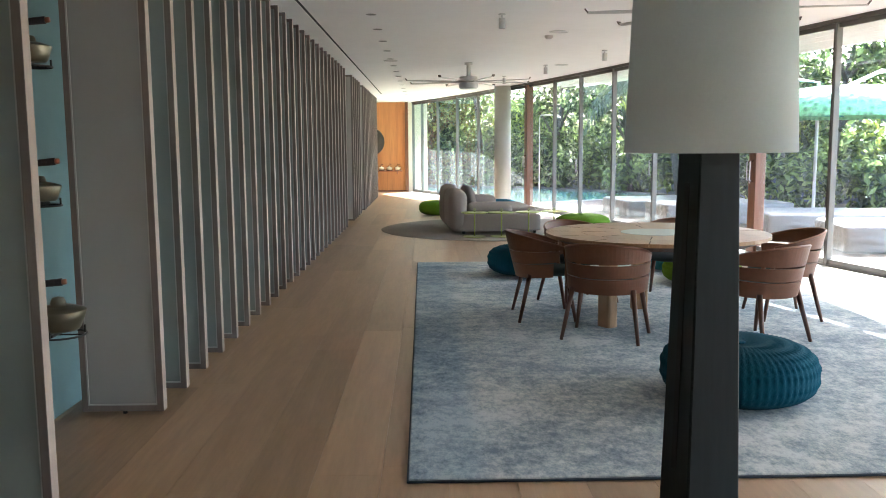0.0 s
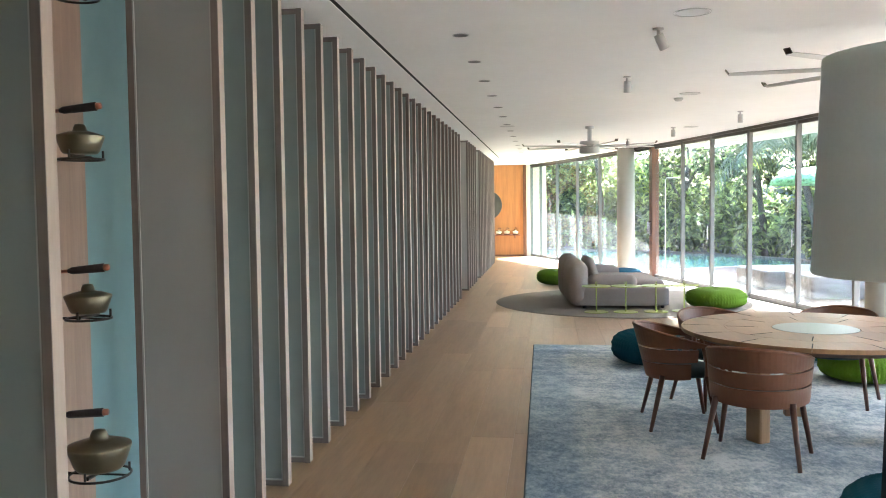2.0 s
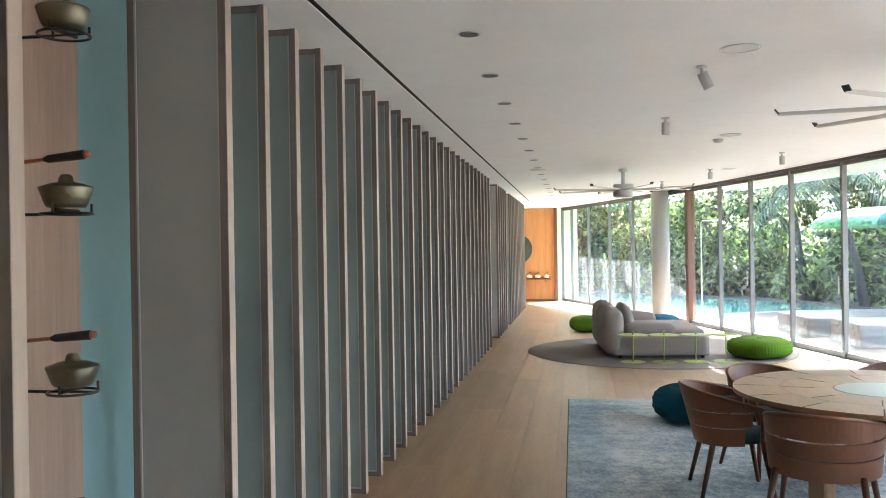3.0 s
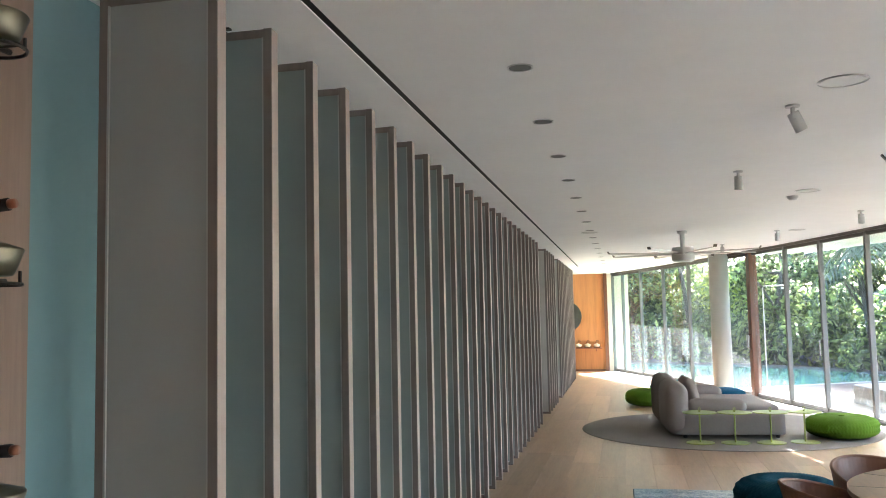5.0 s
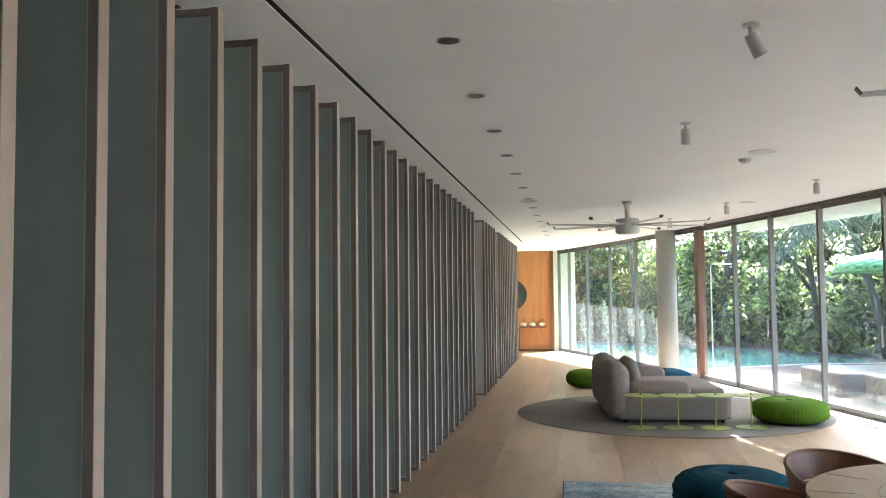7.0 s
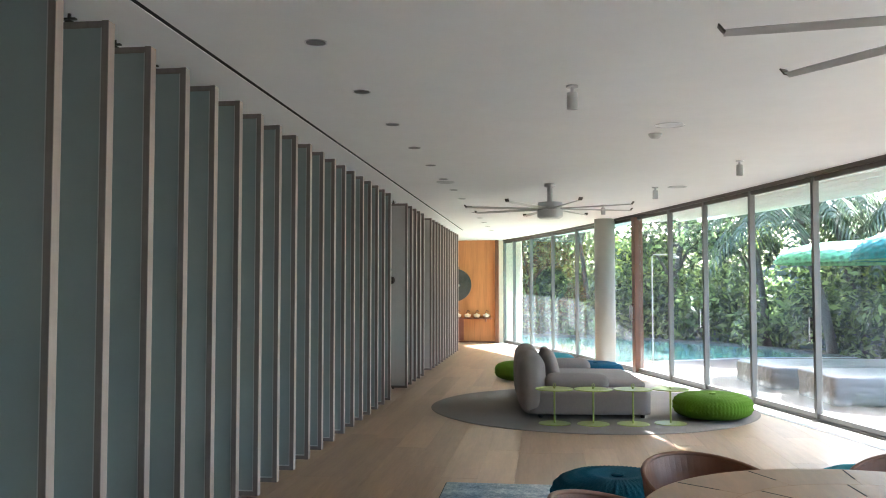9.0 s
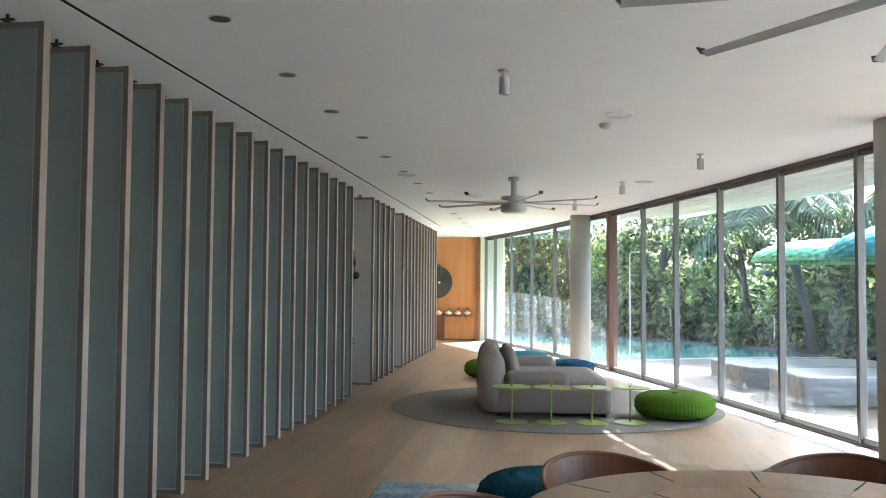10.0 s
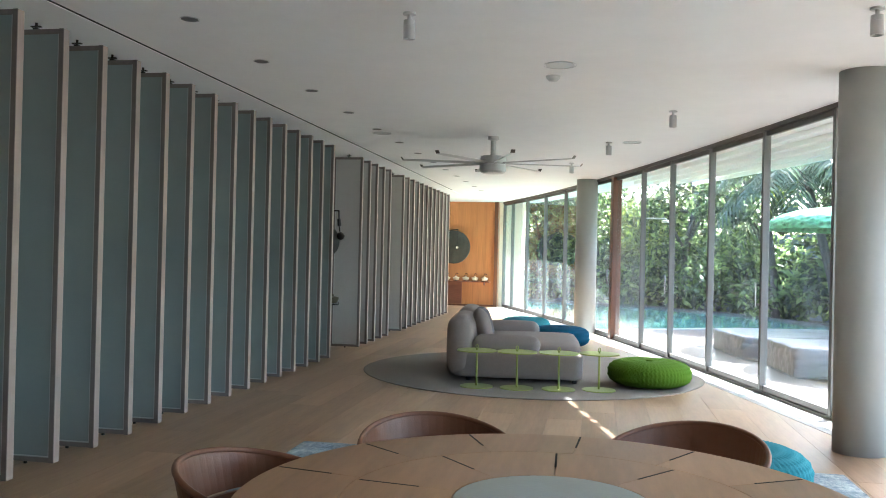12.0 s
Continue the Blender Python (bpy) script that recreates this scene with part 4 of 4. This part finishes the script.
for x, y, w, d, h, rz, s in ((6.85, 13.95, 2.7, 1.5, 0.36, 8, 1), (7.15, 11.95, 2.5, 1.3, 0.40, 4, 2), (8.3, 9.6, 2.4, 1.5, 0.38, -8, 3), (8.5, 7.4, 2.4, 1.5, 0.38, -10, 4)):
    ob = part("covered_daybed", covered_daybed(w, d, h, s), M["plastic"], None, "", True)
    ob.matrix_basis = pose(x, y, -0.05, 0, 0, rz)
    tagged(ob, "low outdoor daybed wrapped in crumpled white plastic", "daybed", "covered daybeds")


# woven parasols
def parasol(x, y, z, r, h, mat, label):
    p = thing("parasol", pose(x, y, -0.05), label, "parasol", "woven parasols")
    bm = bmesh.new()
    rows, seg = 26, 104
    rings = []
    for j in range(rows + 1):
        u = j / rows
        ring = []
        for i in range(seg):
            th = 2 * math.pi * i / seg
            k_ = 1 + 0.022 * math.cos(math.pi * j / 2) * math.cos(seg / 4 * th + math.pi / 2 * (j // 2 % 2))
            rr = r * math.cos(u * math.pi / 2) ** 0.7
            ring.append(bm.verts.new((rr * math.cos(th) * k_, rr * math.sin(th) * k_, z + h * math.sin(u * math.pi / 2))))
        rings.append(ring)
    for a, b in zip(rings, rings[1:]):
        for i in range(seg):
            bm.faces.new((a[i], a[(i + 1) % seg], b[(i + 1) % seg], b[i]))
    part("canopy", bm, mat, p, "", True)
    part("pole", tube([(r * 0.9, 0.5, 0), (r * 0.9, 0.5, z + h + 0.25), (r * 0.5, 0.3, z + h + 0.3), (0, 0, z + h * 0.98)], 0.035, 10), M["white_metal"], p)
    part("base", lathe([(0, 0), (0.35, 0), (0.35, 0.05), (0.05, 0.07), (0, 0.07)], 32, centre=(r * 0.9, 0.5, 0)), M["white_metal"], p)


parasol(8.05, 15.8, 2.05, 1.6, 0.42, M["mint"], "mint green woven dome parasol on the terrace")
parasol(9.4, 11.5, 2.0, 1.6, 0.6, M["mint"], "mint green woven dome parasol beside the covered daybeds")
parasol(8.65, 13.6, 2.05, 1.55, 0.55, M["turq"], "turquoise woven dome parasol on the terrace")

# outdoor shower
sh = thing("outdoor_shower", pose(4.35, 17.5, -0.05), "thin white outdoor shower pipe by the pool", "shower")
part("pipe", tube([(0, 0, 0), (0, 0, 2.25), (0.03, 0, 2.3), (0.5, 0, 2.3)], 0.014), M["white_metal"], sh)
part("head", lathe([(0.08, 2.22), (0.08, 2.25), (0.02, 2.28)], 20, centre=(0.48, 0, 0)), M["white_metal"], sh)


# ---- planting ----
def leaf_cloud(name, blobs, count, size, seed, mat, parent=None, squash=1.0):
    """Many small bent leaves scattered through blobs (x, y, z, radius)."""
    rng = np.random.default_rng(seed)
    w = np.array([b[3] ** 2 for b in blobs], float)
    pick = rng.choice(len(blobs), count, p=w / w.sum())
    b = np.array(blobs)[pick]
    d = rng.normal(size=(count, 3))
    d /= np.linalg.norm(d, axis=1)[:, None]
    rad = b[:, 3] * (0.55 + 0.5 * rng.random(count))
    c = b[:, :3] + d * rad[:, None] * np.array((1, 1, squash))
    n_ = d * 0.6 + rng.normal(size=(count, 3)) * 0.6 + np.array((0, 0, 0.4))
    n_ /= np.linalg.norm(n_, axis=1)[:, None]
    t = np.cross(n_, rng.normal(size=(count, 3)))
    t /= np.linalg.norm(t, axis=1)[:, None]
    s = np.cross(n_, t)
    L = (size * (0.6 + 0.8 * rng.random(count)))[:, None]
    v = np.stack([c - t * L, c - s * L * 0.42 + n_ * L * 0.1 - t * L * 0.1, c + t * L, c + s * L * 0.42 + n_ * L * 0.1 - t * L * 0.1], 1).reshape(-1, 3)
    me = bpy.data.meshes.new(name)
    f = np.arange(count * 4).reshape(-1, 4)
    me.from_pydata(v.tolist(), [], f.tolist())
    me.materials.append(mat)
    ob = new(name, me)
    if parent is not None:
        ob.parent = parent
    return ob


def garden_tree(x, y, h, spread, seed, mat, lean=0.0, count=3000):
    rng = random.Random(seed)
    t = thing("garden_tree", pose(x, y, -0.35), "leafy tropical tree with grey trunk in the garden", "tree", "garden trees")
    top = Vector((lean, rng.uniform(-0.4, 0.4), h * 0.62))
    part("trunk", tube([(0, 0, 0), (top.x * 0.2, top.y * 0.3, h * 0.2), (top.x * 0.55, top.y * 0.7, h * 0.42), tuple(top)], [0.12, 0.10, 0.08, 0.05], 10), M["bark"], t, "", True)
    blobs = []
    for k in range(7):
        a = rng.uniform(0, 6.28)
        e = Vector((top.x + spread * rng.uniform(0.4, 0.9) * math.cos(a), top.y + spread * rng.uniform(0.4, 0.9) * math.sin(a), h * rng.uniform(0.45, 0.95)))
        s_ = top * rng.uniform(0.5, 0.95)
        part("limb", tube([tuple(s_), tuple((s_ + e) / 2 + Vector((0, 0, 0.2))), tuple(e)], [0.06, 0.045, 0.02], 7), M["bark"], t, "", True)
        blobs.append((e.x, e.y, e.z, spread * rng.uniform(0.32, 0.55)))
    blobs.append((top.x, top.y, h * 0.8, spread * 0.5))
    leaf_cloud("crown", blobs, count, 0.12, seed, mat, t, 0.75)
    return t


def palm(x, y, h, seed, lean):
    rng = random.Random(seed)
    t = thing("palm_tree", pose(x, y, -0.35), "coconut palm with arching feathered fronds", "palm tree", "palms")
    part("trunk", tube([(0, 0, 0), (lean * 0.25, 0, h * 0.35), (lean * 0.65, 0, h * 0.7), (lean, 0, h)], [0.15, 0.11, 0.10, 0.09], 12), M["bark"], t, "", True)
    for k in range(17):
        a = 2 * math.pi * k / 17 + rng.uniform(-0.15, 0.15)
        up = rng.uniform(-0.1, 0.95)
        L = rng.uniform(2.5, 3.2)
        verts, faces = [], []
        prev = None
        pts = []
        for i in range(13):
            u = i / 12
            r = L * u * (1 - 0.22 * u)
            z = h + up * L * 0.6 * u - L * 0.75 * u * u
            pts.append(Vector((lean + r * math.cos(a), r * math.sin(a), z)))
        side = Vector((-math.sin(a), math.cos(a), 0))
        for i in range(12):
            d = (pts[i + 1] - pts[i])
            for q in (0.0, 0.5):
                p0 = pts[i] + d * q
                ll = 0.75 * math.sin(math.pi * min(0.97, (i + q) / 12 * 0.85 + 0.12))
                for sgn in (-1, 1):
                    e = p0 + side * sgn * ll * 0.75 + d.normalized() * ll * 0.45 + Vector((0, 0, -ll * rng.uniform(0.35, 0.75)))
                    n0 = len(verts)
                    wv = d.normalized() * 0.03
                    verts += [p0 - wv, p0 + wv, (p0 + e) / 2 + wv * 1.2 + Vector((0, 0, 0.06)), e, (p0 + e) / 2 - wv * 1.2 + Vector((0, 0, 0.06))]
                    faces.append((n0, n0 + 1, n0 + 2, n0 + 3, n0 + 4))
        me = bpy.data.meshes.new("frond")
        me.from_pydata([tuple(v) for v in verts], [], faces)
        me.materials.append(M["leaf_bright"] if k in (5,) else M["frond"])
        fr = part_data("frond", me, t)
        part("midrib", tube([tuple(p) for p in pts[::2]], [0.03, 0.025, 0.02, 0.016, 0.012, 0.008, 0.005], 5), M["frond"], fr)
    return t


# planting beds follow the pool round to the terrace
BED = [(-3.5, 30.5), (0.5, 30.8), (3.5, 29.4), (6.2, 27.6), (8.4, 24.6), (10.0, 21.4), (12.0, 18.6), (14.5, 15.5), (16.5, 12.0), (17.0, 8.0), (17.0, 4.0)]
rng = np.random.default_rng(11)


def along(u):
    i = min(int(u), len(BED) - 2)
    f = u - i
    return BED[i][0] + (BED[i + 1][0] - BED[i][0]) * f, BED[i][1] + (BED[i + 1][1] - BED[i][1]) * f


low, mid, high = [], [], []
for k in range(150):
    x, y = along(rng.random() ** 1.35 * (len(BED) - 1.01))
    low.append((x + rng.normal() * 0.4, y + rng.normal() * 0.4, 0.2 + rng.random() * 0.9, 0.5 + 0.35 * rng.random()))
for k in range(110):
    x, y = along(rng.random() ** 1.35 * (len(BED) - 1.01))
    mid.append((x * 1.06 + rng.normal() * 0.5, y * 1.05 + rng.normal() * 0.5, 1.0 + rng.random() * 1.8, 0.55 + 0.5 * rng.random()))
for k in range(105):
    x, y = along(rng.random() ** 1.35 * (len(BED) - 1.01))
    high.append((x * 1.12 + rng.normal() * 0.7, y * 1.10 + rng.normal() * 0.7, 1.6 + rng.random() * 4.2, 0.7 + 0.6 * rng.random()))
for k in range(70):
    x, y = along(rng.random() * 4.0)
    low.append((x + rng.normal() * 0.4, y + rng.normal() * 0.4, 0.3 + rng.random() * 1.9, 0.5 + 0.3 * rng.random()))
tagged(leaf_cloud("shrubs", low, 40000, 0.125, 21, M["leaf"]), "glossy round-leaved shrubs along the pool", "shrubs", kind="stuff")
tagged(leaf_cloud("hedge", mid, 24000, 0.12, 22, M["leaf"]), "tall mixed green hedge behind the shrubs", "hedge", kind="stuff")
tagged(leaf_cloud("foliage", high, 20000, 0.13, 23, M["leaf_dark"]), "dense dark tree foliage closing the garden", "foliage", kind="stuff")
# Brighter leaf colour mixed in to carry sunlit patches and glints.
tagged(leaf_cloud("foliage_bright", [b for b in mid[::6]] + high[::9], 11000, 0.11, 24, M["leaf_bright"]), "sunlit yellow-green foliage", "foliage", kind="stuff")
k = 0
for u, h, sp in ((0.4, 6.5, 1.6), (1.3, 6.0, 1.7), (2.1, 6.8, 1.8), (3.0, 6.0, 1.6), (4.1, 6.4, 1.6), (6.2, 6.5, 1.8), (7.2, 6.0, 1.7), (8.3, 6.4, 1.8), (9.3, 6.0, 1.8)):
    x, y = along(u)
    k += 1
    garden_tree(x * 0.97, y * 0.985, h, sp, 40 + k, M["leaf_dark" if k % 2 else "leaf"], 0.5 * (-1) ** k)
palm(9.2, 21.2, 4.0, 3, -0.9)
palm(10.4, 22.6, 4.4, 4, -0.8)
palm(11.8, 19.8, 4.2, 5, -0.6)

# garden fence behind the planting
bm = bmesh.new()
for i, ((xa, ya), (xb, yb)) in enumerate(zip(BED, BED[1:])):
    xa, ya, xb, yb = xa * 1.16, ya * 1.13, xb * 1.16, yb * 1.13
    slab(bm, [(xa, ya), (xb, yb), (xb + 0.08, yb + 0.08), (xa + 0.08, ya + 0.08)], -0.35, 2.3)
tagged(part("garden_wall", bm, M["fence"]), "blue-grey garden boundary wall behind the planting", "wall", kind="structure")

# ---- floor planks ----
PLANK_W = 0.30
rng = random.Random(9)

for i in range(-5, 27):
    x0 = i * PLANK_W + 0.05
    y = -6.0 - rng.uniform(0, 2.5)
    while y < 23.2:
        L = rng.choice((2.0, 2.5, 3.0, 3.5))
        ya, yb = max(y, -6.0), min(y + L, 23.19)
        y += L
        if yb - ya < 0.05:
            continue
        lim_far, lim_near = gx(yb) - 0.075, gx(ya) - 0.075
        x1 = x0 + PLANK_W
        if x0 > lim_near - 0.02 or x1 < -1.4:
            continue
        slope = (lim_near - lim_far) / (yb - ya)
        g_ = 0.0009
        # the plank, cut off along the line of the glass
        q = [(x0 + g_, ya + g_), (min(x1, lim_near) - g_, ya + g_)]
        if lim_near > x1 > lim_far:
            q.append((x1 - g_, ya + (lim_near - x1) / slope))
        if lim_far > x0 + 0.01:
            q += [(min(x1, lim_far) - g_, yb - g_), (x0 + g_, yb - g_)]
        else:
            q.append((x0 + g_, ya + (lim_near - x0) / slope))
        bm = bmesh.new()
        top = [bm.verts.new((a, b, 0.0)) for a, b in q]
        bot = [bm.verts.new((a, b, -0.018)) for a, b in q]
        bm.faces.new(top)
        for a in range(len(q)):
            b = (a + 1) % len(q)
            bm.faces.new((top[a], bot[a], bot[b], top[b]))
        part("plank", bm, M["oak"], floor)
